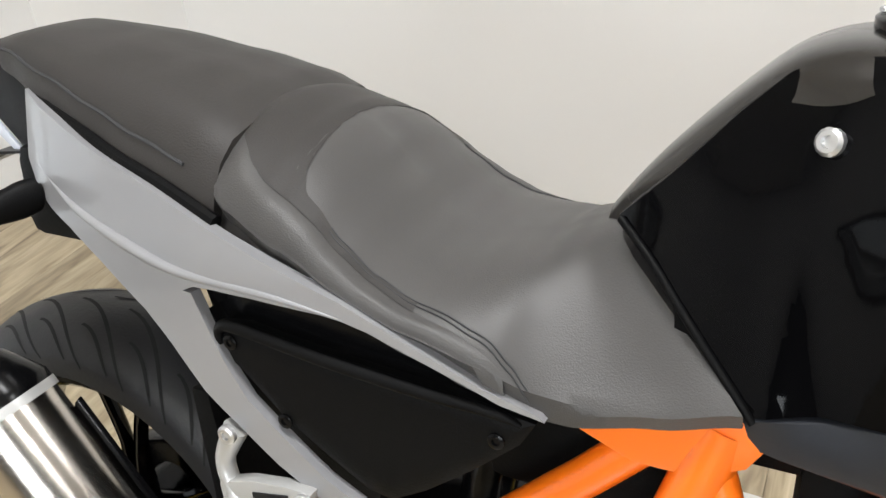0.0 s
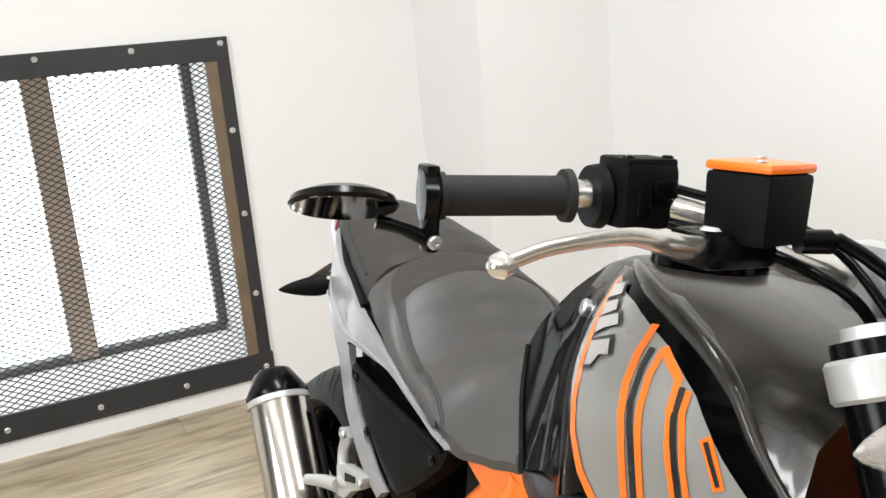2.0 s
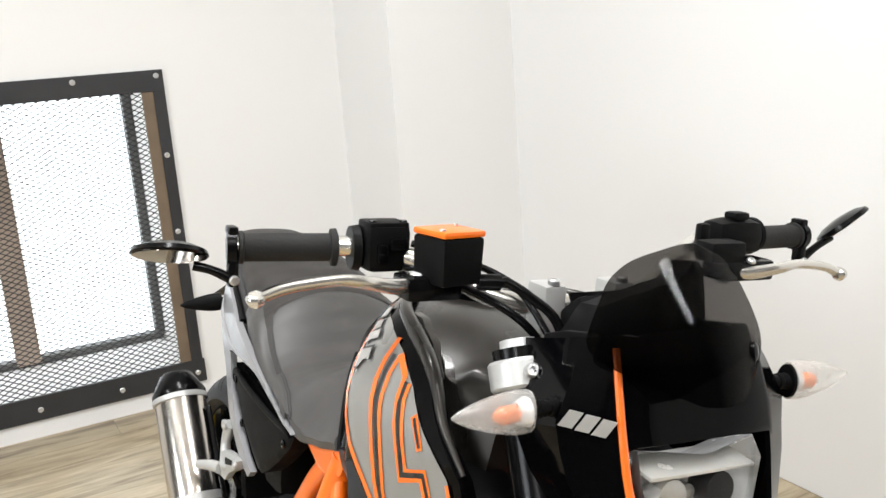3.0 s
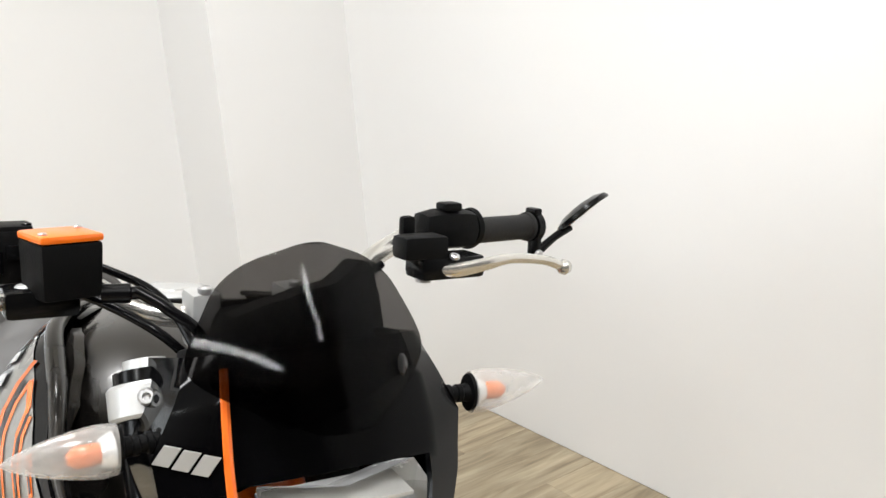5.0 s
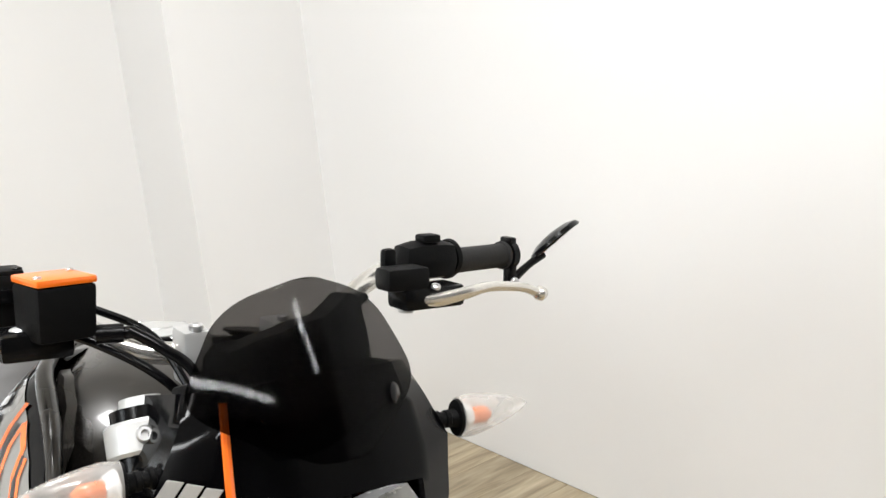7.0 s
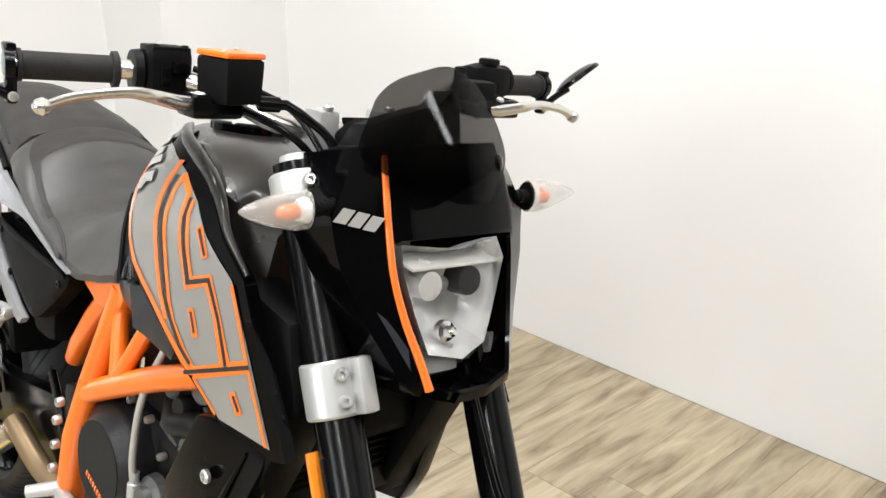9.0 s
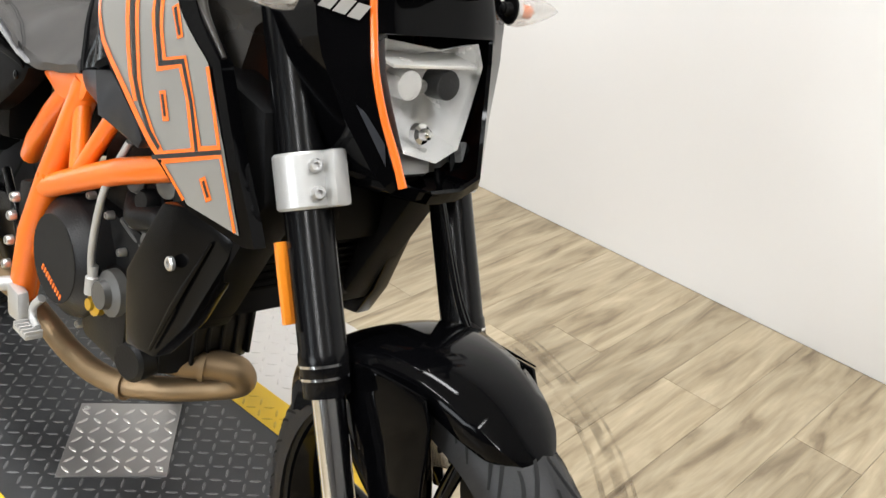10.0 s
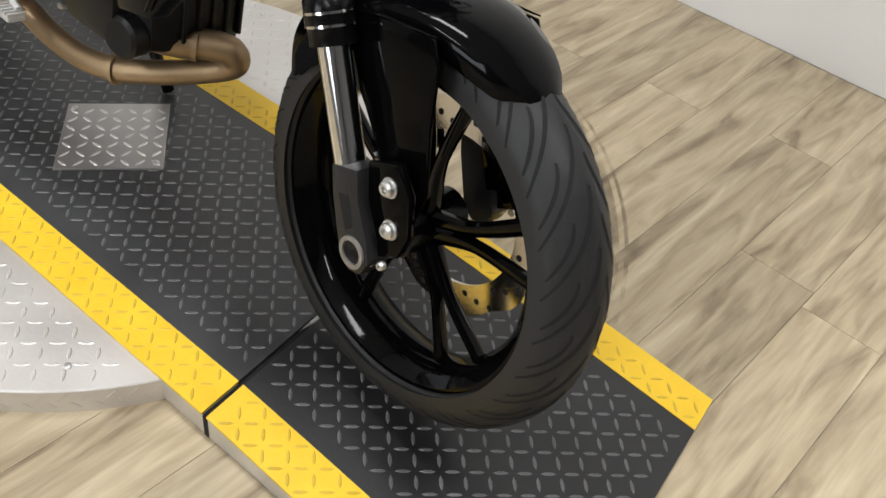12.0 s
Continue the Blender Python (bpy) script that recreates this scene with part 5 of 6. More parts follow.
def seat_section(x):
    """Rounded cushion that turns into a narrow saddle nose towards the tank."""
    wide = [(0.0, 1.0), (0.20, 0.985), (0.38, 0.93), (0.54, 0.85), (0.67, 0.755), (0.78, 0.64), (0.87, 0.52), (0.94, 0.40), (0.985, 0.29), (1.0, 0.20), (0.94, 0.0)]
    nose = [(0.0, 1.0), (0.14, 0.99), (0.26, 0.965), (0.36, 0.92), (0.46, 0.82), (0.57, 0.65), (0.69, 0.46), (0.81, 0.27), (0.92, 0.10), (0.97, 0.05), (1.0, 0.0)]
    k = max(0.0, min(1.0, (x - 0.54) / 0.16))
    k = k * k * (3 - 2 * k)
    return [(a + (c - a) * k, b + (d - b) * k) for (a, b), (c, d) in zip(wide, nose)]


rings = []
N, SX0, SX1 = 52, 0.304, 0.764
for k in range(N + 1):
    x = SX0 + (SX1 - SX0) * k / N
    t, l, w = interp(top, x), interp(low, x), interp(wid, x)
    dish = 0.004 * math.exp(-((x - 0.52) / 0.09) ** 2)
    f = seat_section(x)
    pts = [(w * a, l + (t - l) * b - dish * (1 - (a / 0.5) ** 2 if a < 0.5 else 0)) for a, b in f]
    ring = half_ring(x, pts + [(w * 0.97, l - 0.012), (w * 0.6, l - 0.012)])
    sh = max(0.0, (k / N - 0.62) / 0.38)
    ring = [(px - sh * 0.12 * max(0.0, min(1.0, (pz - l) / (t - l + 1e-6))), py, pz) for px, py, pz in ring]
    rings.append(ring)
seat = part("rider_seat", loft(rings), SEATSIDE, bike, "dark grey stitched rider seat")


def seat_point(x, a, lift=0.0015):
    t, l, w = interp(top, x), interp(low, x), interp(wid, x)
    f = seat_section(x)
    b = 0.0
    for (a0, b0), (a1, b1) in zip(f, f[1:]):
        if a0 <= abs(a) <= a1:
            b = b0 + (b1 - b0) * (abs(a) - a0) / (a1 - a0)
    dish = 0.004 * math.exp(-((x - 0.52) / 0.09) ** 2)
    z = l + (t - l) * b - (dish * (1 - (abs(a) / 0.5) ** 2) if abs(a) < 0.5 else 0)
    sh = max(0.0, ((x - SX0) / (SX1 - SX0) - 0.62) / 0.38)
    xx = x - sh * 0.12 * max(0, min(1, (z - l) / (t - l)))
    return Vector((xx, a * w + (lift if a > 0 else -lift) * abs(a), z + lift * (1 - 0.5 * abs(a))))


# insert panel and its seam, laid on the seat
def insert_w(x):
    return interp([(0.396, 0.05), (0.397, 0.30), (0.400, 0.50), (0.405, 0.68), (0.414, 0.76), (0.449, 0.80), (0.486, 0.82), (0.532, 0.85), (0.574, 0.89), (0.606, 0.94), (0.622, 0.985)], x)


def bolster_w(x):
    return interp([(0.305, 0.38), (0.322, 0.54), (0.340, 0.68), (0.362, 0.79), (0.38, 0.825), (0.42, 0.85), (0.47, 0.87), (0.55, 0.92), (0.612, 0.985)], x)


for s in (-1, 1):
    for off, rr in ((0.0, 0.0007), (0.022, 0.0006)):
        ln = [seat_point(x, s * min(0.99, insert_w(x) + off), 0.0009) for x in [0.440 + (0.620 - 0.440) * k / 28 for k in range(29)]]
        part("seam", tube(ln, rr, 2, 6), STITCH, seat)
    # raised side bolster that runs round the back of the seat
    bol = bmesh.new()
    rows = []
    for k in range(33):
        x = 0.336 + (0.600 - 0.336) * k / 32
        a0 = bolster_w(x)
        rows.append([bol.verts.new(seat_point(x, s * (a0 + (0.995 - a0) * u / 8), 0.0004 + 0.0040 * math.sin(math.pi * u / 8) * min(1.0, (32 - k) / 12, k / 6))) for u in range(9)])
    for a, b in zip(rows, rows[1:]):
        for i in range(8):
            bol.faces.new((a[i], a[i + 1], b[i + 1], b[i]))
    part("seat_bolster", bol, SEATSIDE, seat, "grey side bolster")
bm = bmesh.new()
for s in (-1, 1):
    rows = []
    for k in range(57):
        x = 0.318 + (0.520 - 0.318) * k / 56
        a1 = bolster_w(x) - 0.004
        a0 = 0.0 if x < 0.396 else min(insert_w(x), a1)
        rows.append([bm.verts.new(seat_point(x, s * (a0 + (a1 - a0) * u / 6), 0.0011)) for u in range(7)])
    for a, b in zip(rows, rows[1:]):
        for i in range(6):
            bm.faces.new((a[i], a[i + 1], b[i + 1], b[i]))
bmesh.ops.remove_doubles(bm, verts=bm.verts, dist=0.0003)
part("seat_back_panel", bm, SEATTOP, seat, "dark textured seat back panel")

# pillion seat
plow = [(-0.005, 0.893), (0.027, 0.886), (0.111, 0.864), (0.181, 0.835), (0.246, 0.812), (0.310, 0.793), (0.345, 0.788)]
ptop = [(-0.020, 0.893), (0.000, 0.905), (0.046, 0.914), (0.143, 0.907), (0.238, 0.892), (0.300, 0.878), (0.345, 0.858)]
pwid = [(-0.020, 0.040), (0.000, 0.056), (0.027, 0.070), (0.111, 0.099), (0.181, 0.115), (0.246, 0.129), (0.310, 0.139), (0.345, 0.142)]
rings = []
for k in range(29):
    x = -0.018 + (0.335 + 0.018) * k / 28
    t, l, w = interp(ptop, x), interp(plow, x), interp(pwid, x)
    f = [(0.0, 1.0), (0.3, 0.99), (0.55, 0.94), (0.75, 0.83), (0.88, 0.62), (0.96, 0.34), (1.0, 0.0)]
    rings.append(half_ring(x, [(w * a, l + (t - l) * b) for a, b in f] + [(w * 0.95, l - 0.012), (w * 0.5, l - 0.014)]))
pil = part("pillion_seat", loft(rings), SEATTOP, bike, "dark textured pillion seat")
for s in (-1, 1):
    ln = []
    for k in range(22):
        x = -0.010 + (0.300 + 0.010) * k / 21
        t, l, w = interp(ptop, x), interp(plow, x), interp(pwid, x)
        ln.append((x, s * (w * 0.935 + 0.001), l + (t - l) * 0.43))
    part("piping", tube(ln, 0.0018, 2, 6), STITCH, pil)

# tail panels, subframe and side cover
def tail_y(x, z=0.75):
    return spline([(0.06, 0.094), (0.119, 0.120), (0.196, 0.139), (0.27, 0.151), (0.31, 0.158), (0.36, 0.164), (0.45, 0.165), (0.62, 0.158)], x) - 0.10 * max(0, z - 0.76)


def shell(outline, s, lift, thick, bulge=0.0):
    """A thin moulded panel with a side-view outline, following the flank of the tail."""
    bm = bmesh.new()
    f = bm.faces.new([bm.verts.new((x, 0, z)) for x, z in outline])
    bmesh.ops.triangulate(bm, faces=[f])
    for _ in range(4):
        bmesh.ops.subdivide_edges(bm, edges=[e for e in bm.edges if e.calc_length() > 0.016], cuts=1)
        bmesh.ops.triangulate(bm, faces=[f for f in bm.faces if len(f.verts) > 3])
    rim = {v for e in bm.edges if len(e.link_faces) == 1 for v in e.verts}
    for v in bm.verts:
        v.co.y = s * (tail_y(v.co.x, v.co.z) + lift + (0 if v in rim else bulge))
    r = bmesh.ops.extrude_face_region(bm, geom=bm.faces[:])
    bmesh.ops.translate(bm, verts=[g for g in r["geom"] if isinstance(g, bmesh.types.BMVert)], vec=(0, -s * thick, 0))
    return bm


for s in (-1, 1):
    V = lambda pts, o=0.0: [(x, s * (tail_y(x, z) + o), z) for x, z in pts]
    band = [(0.084, 0.868), (0.140, 0.851), (0.198, 0.832), (0.273, 0.812), (0.345, 0.790), (0.40, 0.772), (0.467, 0.752), (0.530, 0.725), (0.583, 0.703), (0.628, 0.690), (0.632, 0.686), (0.598, 0.692),
            (0.567, 0.704), (0.530, 0.717), (0.491, 0.731), (0.461, 0.738), (0.423, 0.739), (0.383, 0.739), (0.345, 0.738), (0.320, 0.735), (0.306, 0.728), (0.250, 0.694), (0.196, 0.727), (0.150, 0.751), (0.119, 0.763), (0.090, 0.778), (0.071, 0.800)]
    strut = [(0.306, 0.728), (0.316, 0.728), (0.330, 0.702), (0.349, 0.668), (0.369, 0.640), (0.403, 0.613), (0.443, 0.582), (0.475, 0.565), (0.462, 0.552), (0.429, 0.563), (0.395, 0.582), (0.353, 0.612), (0.319, 0.632), (0.281, 0.668), (0.250, 0.694)]
    tp = part("tail_panel", shell(band, s, 0.0, 0.012), SILVER, bike, "silver painted tail panel")
    part("panel_strut", shell(strut, s, 0.0, 0.012), SILVER, tp)
    part("panel_fold", tube(V([(0.100, 0.800), (0.160, 0.775), (0.230, 0.757), (0.300, 0.745), (0.400, 0.745), (0.47, 0.737)], -0.0005), [0.001, 0.004, 0.006, 0.005, 0.003, 0.001], 6, 10), SILVER, tp)
    part("seat_edge_trim", tube(V([(0.100, 0.862), (0.198, 0.833), (0.273, 0.813), (0.343, 0.792)], -0.012), 0.006, 6, 8), PLASTIC, tp, "black trim under the seat")
    sc = part("side_cover", shell([(0.326, 0.712), (0.336, 0.699), (0.362, 0.704), (0.443, 0.695), (0.526, 0.686), (0.590, 0.681), (0.622, 0.676), (0.610, 0.655), (0.570, 0.620), (0.531, 0.590), (0.500, 0.572), (0.478, 0.576), (0.403, 0.623), (0.360, 0.660), (0.335, 0.694)], s, -0.010, 0.03, 0.004), PLASTIC, bike, "black grained side cover")
    part("cover_ridge", tube(V([(0.338, 0.684), (0.341, 0.700), (0.362, 0.7045), (0.443, 0.695), (0.526, 0.686), (0.590, 0.681), (0.612, 0.674)], -0.006), [0.003, 0.005, 0.006, 0.006, 0.006, 0.005, 0.002], 6, 10), PLASTIC, sc, "raised ridge of the side cover")
    for x, z in ((0.352, 0.689), (0.403, 0.626), (0.593, 0.657)):
        part("cover_screw", bolt((x, s * (tail_y(x, z) - 0.006), z), (0, s, 0), 0.0070, 0.003), SATINBLACK, sc)
    part("cover_recess", shell([(0.306, 0.735), (0.345, 0.745), (0.461, 0.745), (0.53, 0.724), (0.60, 0.700), (0.622, 0.684), (0.600, 0.670), (0.526, 0.675), (0.443, 0.685), (0.340, 0.690), (0.322, 0.690)], s, -0.024, 0.01), SATINBLACK, sc)
    # pillion peg hanger
    hg = part("peg_hanger", tube([(0.278, s * 0.162, 0.664), (0.264, s * 0.165, 0.630), (0.272, s * 0.168, 0.604), (0.285, s * 0.170, 0.590), (0.320, s * 0.165, 0.600), (0.355, s * 0.160, 0.620)], [0.012, 0.009, 0.009, 0.011, 0.007, 0.009], 6, 12), CAST, bike, "cast alloy pillion peg hanger")
    part("hanger_web", plate([(x, s * 0.176, z) for x, z in ((0.262, 0.610), (0.295, 0.622), (0.330, 0.628), (0.362, 0.628), (0.358, 0.610), (0.320, 0.590), (0.296, 0.568), (0.268, 0.566))], Vector((0, -s * 0.014, 0)), 0.003), CAST, hg)
    part("hanger_slot", plate([(x, s * 0.1775, z) for x, z in ((0.300, 0.612), (0.338, 0.620), (0.338, 0.611), (0.302, 0.600))], Vector((0, -s * 0.004, 0)), 0), GROOVE, hg)
    part("hanger_bolt", bolt((0.278, s * 0.172, 0.664), (0, s, 0), 0.009, 0.006), BOLT, hg)
    part("hanger_bolt", bolt((0.354, s * 0.174, 0.619), (0, s, 0), 0.008, 0.006), BOLT, hg)
    part("pillion_peg", tube([(0.272, s * 0.175, 0.580), (0.235, s * 0.182, 0.572), (0.185, s * 0.192, 0.556)], [0.011, 0.010, 0.008], 3, 12), CAST, hg, "folded pillion peg")
    hg.matrix_basis = Matrix.Translation((0.072, 0, -0.058))
tail = part("tail_section", plate([(0.070, -0.080, 0.872), (0.012, -0.056, 0.893), (-0.040, -0.046, 0.884), (-0.056, -0.046, 0.842), (0.012, -0.052, 0.790), (0.068, -0.082, 0.806)], Vector((0, 0.13, 0)), 0.008), PLASTIC, bike, "black tail section")
part("tail_light", plate([(-0.034, -0.048, 0.8855), (-0.047, -0.044, 0.880), (-0.066, -0.044, 0.838), (-0.050, -0.048, 0.842)], Vector((0, 0.092, 0)), 0.003), RED, tail, "red tail lamp lens")
part("tail_edge", plate([(-0.052, -0.050, 0.876), (-0.070, -0.050, 0.838), (0.008, -0.056, 0.783), (0.013, -0.056, 0.791), (-0.052, -0.050, 0.842)], Vector((0, 0.004, 0)), 0.001), CLEARLENS, tail, "pale lens edge")
lic = part("plate_bracket", plate([(0.030, -0.060, 0.792), (-0.020, -0.066, 0.786), (-0.118, -0.074, 0.738), (-0.124, -0.066, 0.735), (-0.040, 0.050, 0.780), (0.030, 0.050, 0.795)], Vector((0, 0, -0.003)), 0.0), CASTBLACK, bike, "dark steel number plate bracket")
for k in range(2):
    part("bracket_slot", plate([(0.004 - 0.034 * k, -0.050 - 0.004 * k, 0.7905 - 0.016 * k), (-0.018 - 0.034 * k, -0.052 - 0.004 * k, 0.780 - 0.016 * k), (-0.010 - 0.034 * k, 0.004, 0.786 - 0.016 * k), (0.012 - 0.034 * k, 0.008, 0.796 - 0.016 * k)], Vector((0, 0, -0.001)), 0), WHITE, lic)
part("tail_underside", box((0.17, 0, 0.760), (0.26, 0.18, 0.10), 0.02), PLASTIC, bike, "black seat base")
part("splash_guard", plate([(0.262, -0.120, 0.600), (0.282, -0.120, 0.600), (0.298, -0.110, 0.430), (0.268, -0.110, 0.430)], Vector((0, 0.1, 0)), 0.003), PLASTIC, bike, "black splash guard")
part("inner_fender", box((0.410, 0, 0.600), (0.11, 0.22, 0.20), 0.03), PLASTIC, bike, "black inner rear fender")

# frame, engine, exhaust, swingarm
def frame_tube(pts, r=0.0165, s=1):
    return part("frame_tube", tube([(x, s * y, z) for x, y, z in pts], r, 1, 16), ORANGE, bike, "orange trellis frame tube")


for s in (-1, 1):
    frame_tube([(0.752, 0.118, 0.695), (0.700, 0.140, 0.530), (0.655, 0.142, 0.425), (0.626, 0.138, 0.300)], 0.0210, s)
    frame_tube([(0.722, 0.118, 0.690), (0.655, 0.120, 0.622), (0.585, 0.112, 0.552), (0.530, 0.095, 0.505)], 0.0165, s)
    frame_tube([(0.738, 0.118, 0.690), (0.783, 0.140, 0.573)], 0.0130, s)
    frame_tube([(0.870, 0.138, 0.680), (0.795, 0.142, 0.575)], 0.0130, s)
    frame_tube([(0.690, 0.142, 0.512), (0.820, 0.142, 0.575), (0.911, 0.142, 0.617), (1.016, 0.136, 0.658), (1.060, 0.080, 0.745)], 0.0185, s)
    frame_tube([(0.745, 0.095, 0.690), (0.92, 0.120, 0.755), (1.060, 0.045, 0.830)], 0.0140, s)
    part("frame_gusset", plate([(x, s * 0.136, z) for x, z in ((0.640, 0.676), (0.668, 0.692), (0.730, 0.708), (0.780, 0.716), (0.788, 0.702), (0.770, 0.672), (0.735, 0.655), (0.690, 0.655))], Vector((0, -s * 0.03, 0)), 0.005), ORANGE, bike, "orange frame gusset")
    part("pivot_plate", plate([(x, s * 0.146, z) for x, z in ((0.636, 0.433), (0.668, 0.466), (0.678, 0.412), (0.648, 0.335), (0.635, 0.274), (0.606, 0.273), (0.600, 0.321), (0.616, 0.390))], Vector((0, -s * 0.03, 0)), 0.006), ORANGE, bike, "orange swingarm pivot plate")
    for x, z in ((0.600, 0.460), (0.592, 0.425), (0.588, 0.380), (0.582, 0.335)):
        part("pivot_bolt", bolt((x, s * 0.142, z), (0, s, 0), 0.0085, 0.012), BOLT, bike)
    part("pivot_casting", plate([(x, s * 0.130, z) for x, z in ((0.575, 0.480), (0.612, 0.490), (0.620, 0.400), (0.600, 0.290), (0.565, 0.290), (0.570, 0.400))], Vector((0, -s * 0.03, 0)), 0.006), ENGINE, bike, "dark pivot casting")
part("crossbar", tube([(0.725, -0.118, 0.69), (0.725, 0.118, 0.69)], 0.012, 1, 12), ORANGE, bike, "orange frame crossbar")
eng = part("engine", box((0.80, -0.030, 0.425), (0.28, 0.16, 0.20), 0.035), ENGINE, bike, "dark cast engine block")
rot18 = Matrix.Rotation(radians(18), 4, "Y")
part("cylinder", box((0.935, 0, 0.555), (0.15, 0.18, 0.20), 0.02, rot18), ALLOY, eng, "grey alloy cylinder")
for k in range(5):
    part("cylinder_fin", box((0.926 + 0.007 * k, -0.008, 0.495 + 0.024 * k), (0.160, 0.196, 0.008), 0.003, rot18), ALLOY, eng)
part("cylinder_head", box((0.975, 0, 0.648), (0.16, 0.20, 0.08), 0.02, rot18), ALLOY, eng, "grey alloy cylinder head")
for x, y, z, r, h, m in ((0.905, -0.105, 0.600, 0.020, 0.020, ALLOY), (0.945, -0.108, 0.585, 0.016, 0.026, ENGINE), (0.985, -0.108, 0.628, 0.024, 0.018, ALLOY), (0.955, -0.106, 0.530, 0.014, 0.020, ALLOY), (0.905, -0.104, 0.540, 0.012, 0.018, CAST)):
    part("head_boss", lathe([(0, r), (h * 0.8, r), (h, r * 0.8), (h, r * 0.3)], (x, y, z), (0.1, -1, 0.1), 20), m, eng)
part("thermostat_housing", tube([(0.900, -0.110, 0.575), (0.935, -0.128, 0.560), (0.975, -0.122, 0.570), (1.020, -0.110, 0.560)], [0.016, 0.018, 0.018, 0.015], 6, 14), ENGINE, eng, "black coolant pipe")
CV = Vector((0.770, -0.125, 0.428))
cc = part("clutch_cover", lathe([(-0.05, 0.094), (0.006, 0.094), (0.014, 0.090), (0.030, 0.070), (0.034, 0.0665), (0.034, 0.002)], CV, (0, -1, 0), 48), CASTBLACK, eng, "round dark clutch cover")
part("cover_groove", lathe([(0, 0.0675), (0.0346, 0.0675), (0.0346, 0.0645)], CV, (0, -1, 0), 48), GROOVE, cc)
for k in range(9):
    part("cover_letter_bar", box((CV.x - 0.030 + k * 0.0075, CV.y - 0.0352, CV.z - 0.026 - 0.0030 * k), (0.0046, 0.0012, 0.009), 0, Matrix.Rotation(radians(20), 4, "Y")), ORANGEDECAL, cc, "", False)
part("case_cover", box((0.868, -0.095, 0.385), (0.13, 0.07, 0.14), 0.02), ENGINE, eng)
oc = part("oil_filler_cap", lathe([(0, 0.019), (0.010, 0.019), (0.012, 0.014), (0.014, 0.010), (0.019, 0.009)], (0.866, -0.132, 0.396), (0, -1, 0.05), 12), BRASS, eng, "gold oil filler cap")
part("water_pump", lathe([(0, 0.036), (0.014, 0.034), (0.020, 0.022), (0.030, 0.020)], (0.895, -0.122, 0.425), (0, -1, 0), 28), ALLOY, eng, "grey water pump cover")
part("ribbed_sump", box((0.905, -0.01, 0.365), (0.14, 0.17, 0.11), 0.03), ENGINE, eng)
for k in range(5):
    part("sump_rib", box((0.972, -0.04 + 0.025 * k, 0.370), (0.016, 0.006, 0.08), 0.002), ENGINE, eng)
part("oil_filter", lathe([(0, 0.032), (0.05, 0.032), (0.055, 0.026)], (0.93, -0.07, 0.335), (0.2, -1, 0), 24), ENGINE, eng)
part("clutch_cable", tube([(0.862, -0.145, 0.425), (0.862, -0.150, 0.487), (0.874, -0.146, 0.578), (0.905, -0.134, 0.655)], 0.0055, 6, 10), CAST, eng, "silver braided line")
part("line_union", lathe([(0, 0.010), (0.026, 0.010), (0.028, 0.007), (0.044, 0.007)], (0.862, -0.145, 0.412), (0, 0, 1), 14), CAST, eng)
for k in range(11):
    a = math.tau * k / 11
    part("case_bolt", bolt((0.80 + 0.102 * math.cos(a), -0.112, 0.425 + 0.108 * math.sin(a)), (0, -1, 0), 0.0065, 0.012), BOLT, eng)
part("brake_pedal", tube([(0.722, -0.150, 0.338), (0.705, -0.154, 0.315), (0.710, -0.156, 0.298), (0.732, -0.158, 0.292)], [0.007, 0.0065, 0.0065, 0.006], 5, 10), CAST, bike, "alloy rear brake pedal")
tip = box((0.722, -0.168, 0.284), (0.046, 0.028, 0.008), 0.002)
for k in range(5):
    box((0.702 + 0.010 * k, -0.168, 0.290), (0.004, 0.028, 0.007), 0.001, None, tip)
part("pedal_tip", tip, CAST, bike, "toothed pedal tip")
part("footpeg", tube([(0.630, -0.150, 0.322), (0.600, -0.196, 0.312)], [0.013, 0.011], 1, 12), CAST, bike, "alloy rider footpeg")
part("footpeg_bracket", plate([(0.628, -0.146, 0.328), (0.672, -0.146, 0.324), (0.684, -0.146, 0.276), (0.640, -0.146, 0.272)], Vector((0, -0.020, 0)), 0.006), CAST, bike, "alloy footpeg bracket")
pipe = [(0.915, -0.085, 0.470), (0.900, -0.090, 0.405), (0.905, -0.088, 0.362), (0.926, -0.072, 0.332), (0.956, -0.034, 0.322), (0.984, 0.000, 0.325), (1.004, 0.026, 0.318), (1.004, 0.036, 0.296), (0.970, 0.018, 0.272), (0.916, -0.030, 0.252), (0.855, -0.070, 0.236), (0.798, -0.090, 0.232), (0.730, -0.102, 0.240), (0.671, -0.112, 0.260), (0.605, -0.122, 0.280), (0.500, -0.132, 0.290), (0.390, -0.142, 0.340)]
part("exhaust_header", tube(pipe, [0.0235] * 7 + [0.0215] + [0.0195] * 9, 6, 18), HEADER, bike, "heat-tinted exhaust header")
for p, dr in (((0.855, -0.070, 0.236), (1, 0.5, 0.2)), ((0.975, -0.016, 0.323), (1, 1, 0))):
    part("heat_collar", lathe([(-0.004, 0.0248), (0.004, 0.0248)], p, dr, 20), HEADER, bike, "rusty pipe collar")
MA, MB = Vector((0.076, -0.186, 0.568)), Vector((0.262, -0.168, 0.300))
md = (MB - MA).normalized()
mf = part("muffler", tube([MA, MA.lerp(MB, 0.5), MB], [0.052, 0.053, 0.050], 3, 36, None, True, 0.95), BRUSHED, bike, "brushed steel muffler")
part("muffler_cap", lathe([(0, 0.0535), (0.010, 0.0535), (0.048, 0.032), (0.051, 0.027), (0.044, 0.025), (0.02, 0.025)], MA, -md, 36), SATINBLACK, mf, "black tapered end cap")
part("muffler_band", lathe([(0, 0.0545), (0.010, 0.0545)], MA, md, 36), CAST, mf)
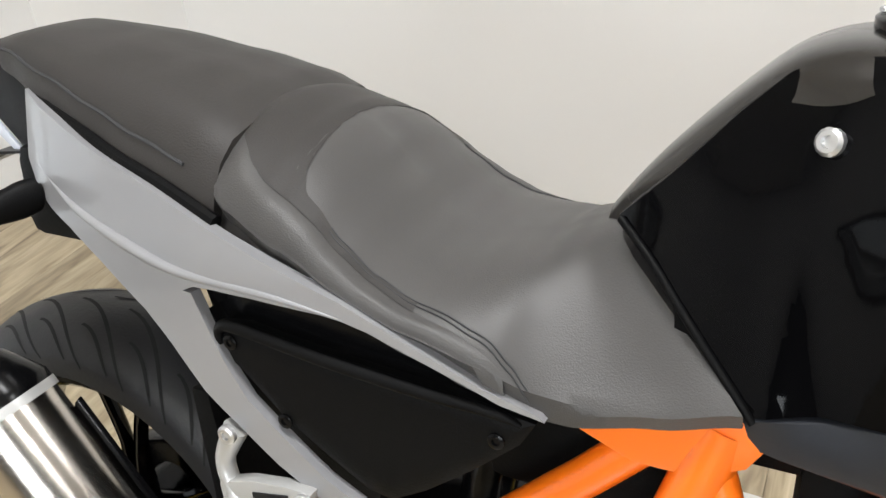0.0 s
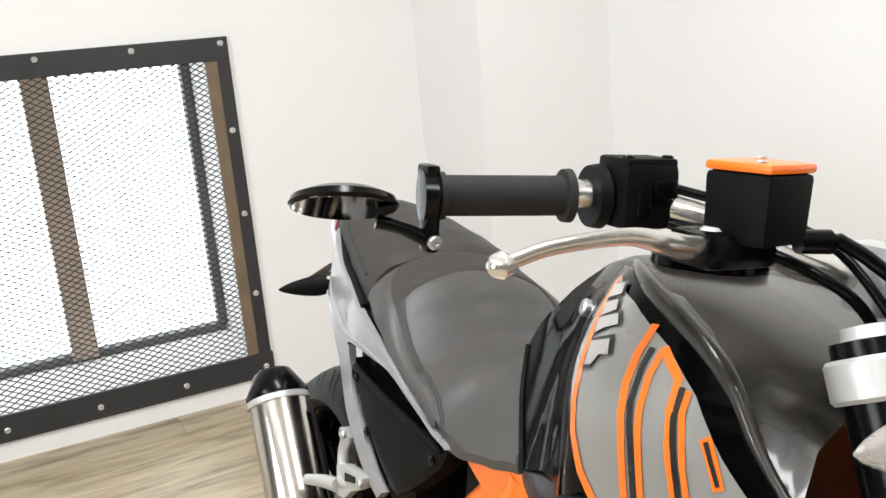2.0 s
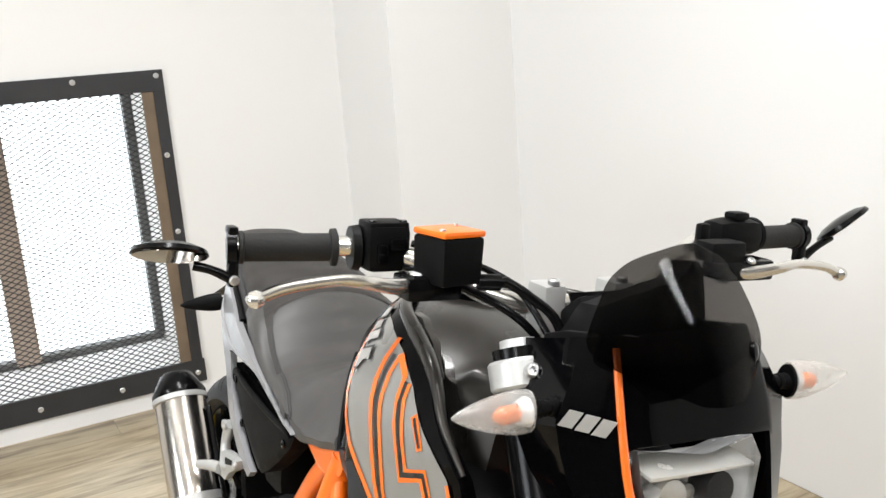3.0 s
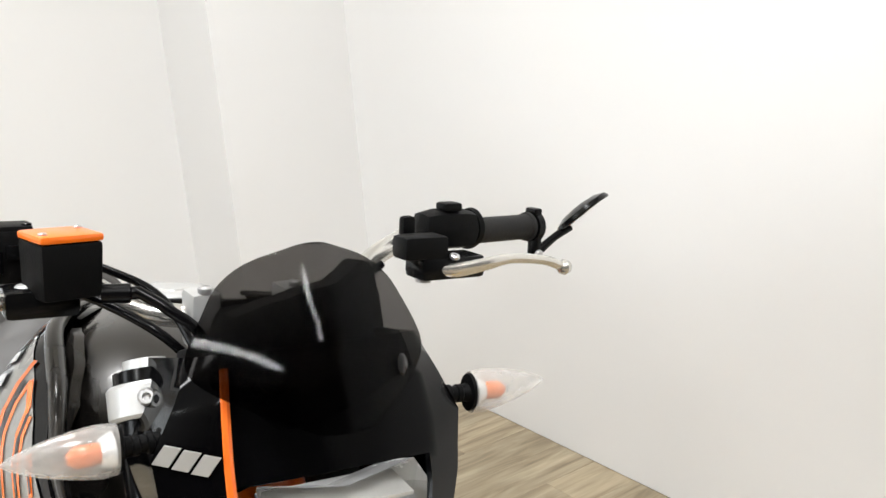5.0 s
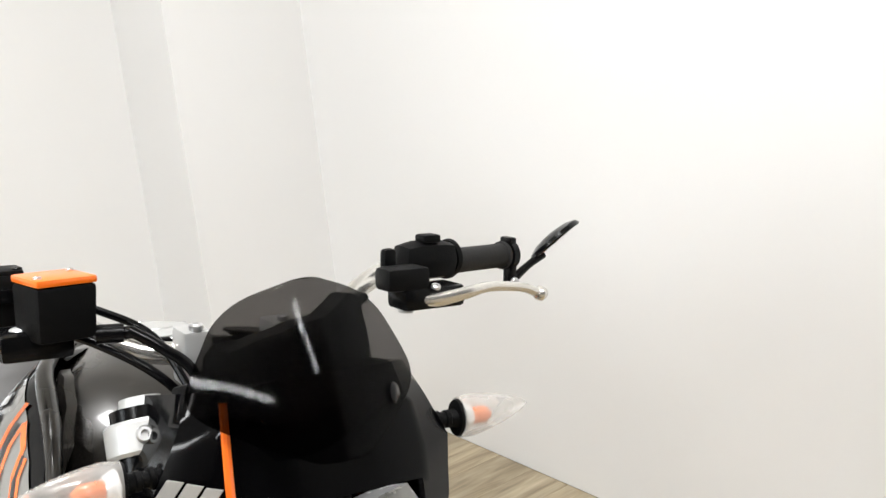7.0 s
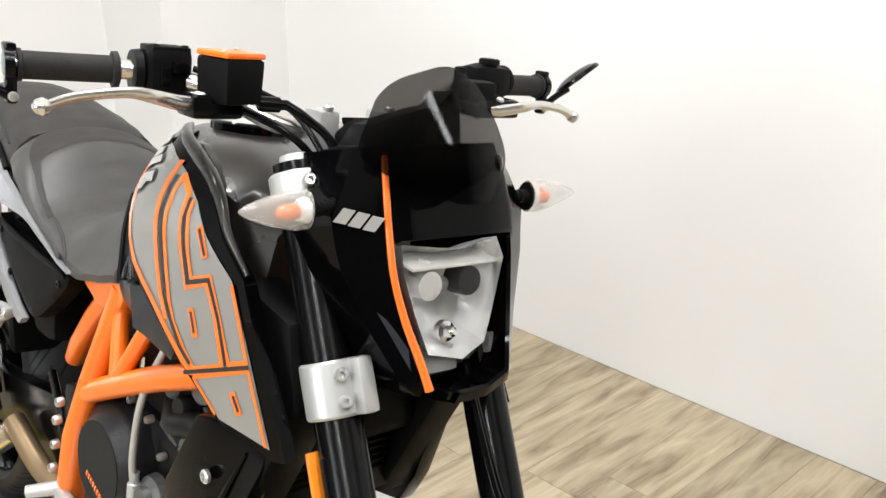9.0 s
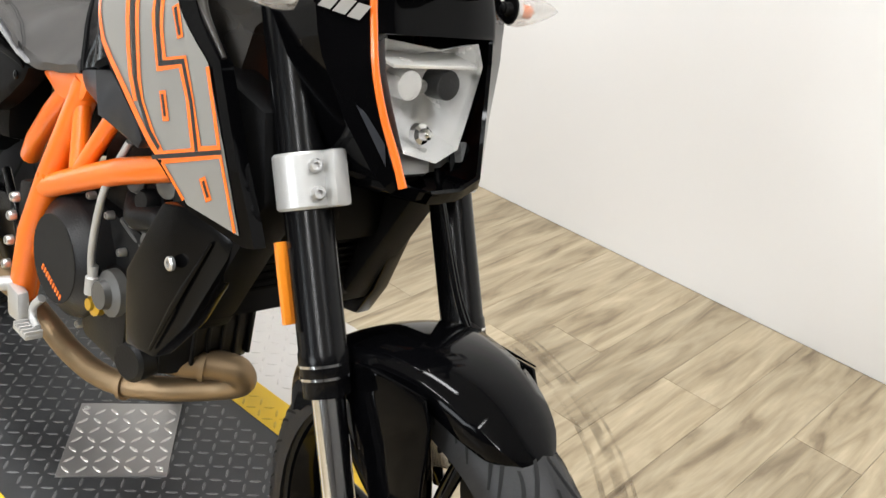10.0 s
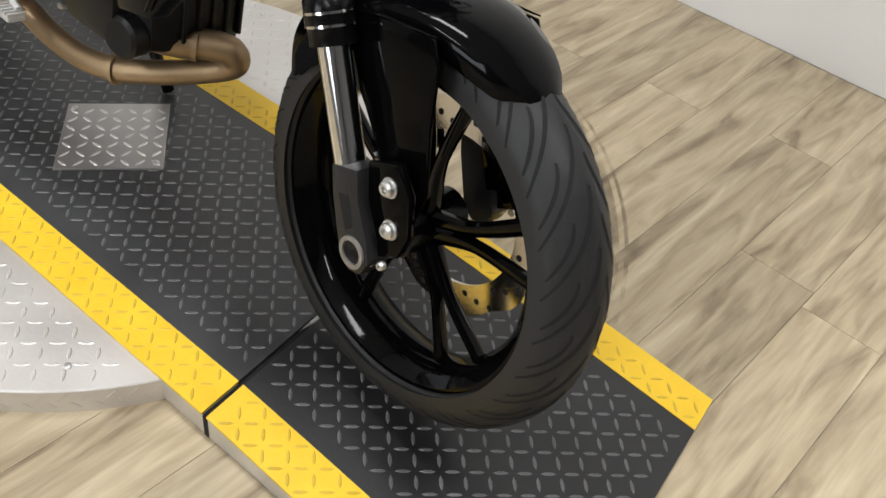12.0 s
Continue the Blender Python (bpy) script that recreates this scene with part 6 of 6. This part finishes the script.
part("muffler_badge", plate([MA + md * 0.03 + Vector((-0.027, -0.0475, 0.006)), MA + md * 0.10 + Vector((-0.027, -0.0475, 0.004)), MA + md * 0.10 + Vector((-0.036, -0.041, -0.004)), MA + md * 0.03 + Vector((-0.036, -0.041, -0.006))], Vector((0, 0.01, 0)), 0), ORANGEDECAL, mf)
part("heat_shield", plate([MA + md * 0.04 + Vector((0.032, 0.036, 0.030)), MA + md * 0.28 + Vector((0.032, 0.036, 0.030)), MA + md * 0.28 + Vector((0.004, 0.051, -0.012)), MA + md * 0.04 + Vector((0.004, 0.051, -0.012))], Vector((0, 0.01, 0.004)), 0.003), SATINBLACK, mf)
part("muffler_strap", lathe([(0, 0.056), (0.016, 0.056)], MA.lerp(MB, 0.62), md, 36), CAST, mf)
part("mid_pipe", tube([MB, Vector((0.32, -0.160, 0.270)), Vector((0.400, -0.142, 0.325))], [0.03, 0.026, 0.024], 5, 18), BRUSHED, bike, "steel link pipe")
for s in (-1, 1):
    part("swingarm", plate([(x, s * 0.108, z) for x, z in ((0.62, 0.41), (0.54, 0.43), (0.26, 0.375), (0.02, 0.35), (-0.06, 0.325), (-0.06, 0.275), (0.02, 0.255), (0.32, 0.265), (0.58, 0.29))], Vector((0, -s * 0.035, 0)), 0.008), SATINBLACK, bike, "black cast swingarm")
    part("axle_nut", bolt((RA.x, s * 0.112, 0.299), (0, s, 0), 0.017, 0.02), BOLT, bike)
part("shock_absorber", tube([(0.50, 0, 0.36), (0.54, 0, 0.60)], 0.028, 1, 18), SATINBLACK, bike, "black rear shock absorber")
part("loom", tube([(0.48, -0.112, 0.46), (0.55, -0.128, 0.435), (0.60, -0.135, 0.39)], 0.008, 5, 10), SATINBLACK, bike, "black wiring hose")
part("side_stand", tube([(0.60, 0.11, 0.27), (0.62, 0.150, 0.15), (0.64, 0.185, 0.040)], [0.014, 0.012, 0.012], 3, 12), SATINBLACK, bike, "black side stand")


# ---- floor boards ----
def boards():
    rnd = random.Random(4)
    floor_ob = bpy.data.objects["floor"]
    W = 0.152
    meshes = {}
    n = 0
    for i in range(-13, 34):
        x = i * W + 0.05
        y = -4.1 + rnd.uniform(-1.2, 0)
        while y < WALL_Y:
            L = rnd.choice((0.92, 1.22, 1.22))
            y0, y1 = max(y, -4.1), min(y + L, WALL_Y - 0.002)
            y += L
            if y1 - y0 < 0.03:
                continue
            key = round(y1 - y0, 3)
            if key not in meshes:
                bm = box((0, 0, 0), (W - 0.0009, key - 0.0009, 0.006))
                me = bpy.data.meshes.new("floor_board")
                bm.to_mesh(me)
                bm.free()
                me.materials.append(BOARD)
                meshes[key] = me
            ob = new("floor_board", meshes[key])
            ob.parent = floor_ob
            ob.matrix_basis = Matrix.Translation((x, (y0 + y1) / 2, FLOOR - 0.003))
            n += 1


boards()


def scuff(r0, r1, a0, a1):
    bm = bmesh.new()
    prev = None
    for k in range(49):
        a = radians(a0 + (a1 - a0) * k / 48)
        pair = [bm.verts.new((0.695 + r * math.cos(a), r * math.sin(a), FLOOR + 0.0012)) for r in (r0, r1)]
        if prev:
            bm.faces.new((prev[0], prev[1], pair[1], pair[0]))
        prev = pair
    return bm


SCUFF = scuffed("rubber_scuff", (0.12, 0.085, 0.05))
for r0, r1 in ((0.905, 0.917), (0.938, 0.962), (0.972, 0.980)):
    tagged(part("floor_scuff", scuff(r0, r1, 8, 80), SCUFF, bpy.data.objects["floor"], "curved dark rubber scuff", False), "", "", "", "stuff")
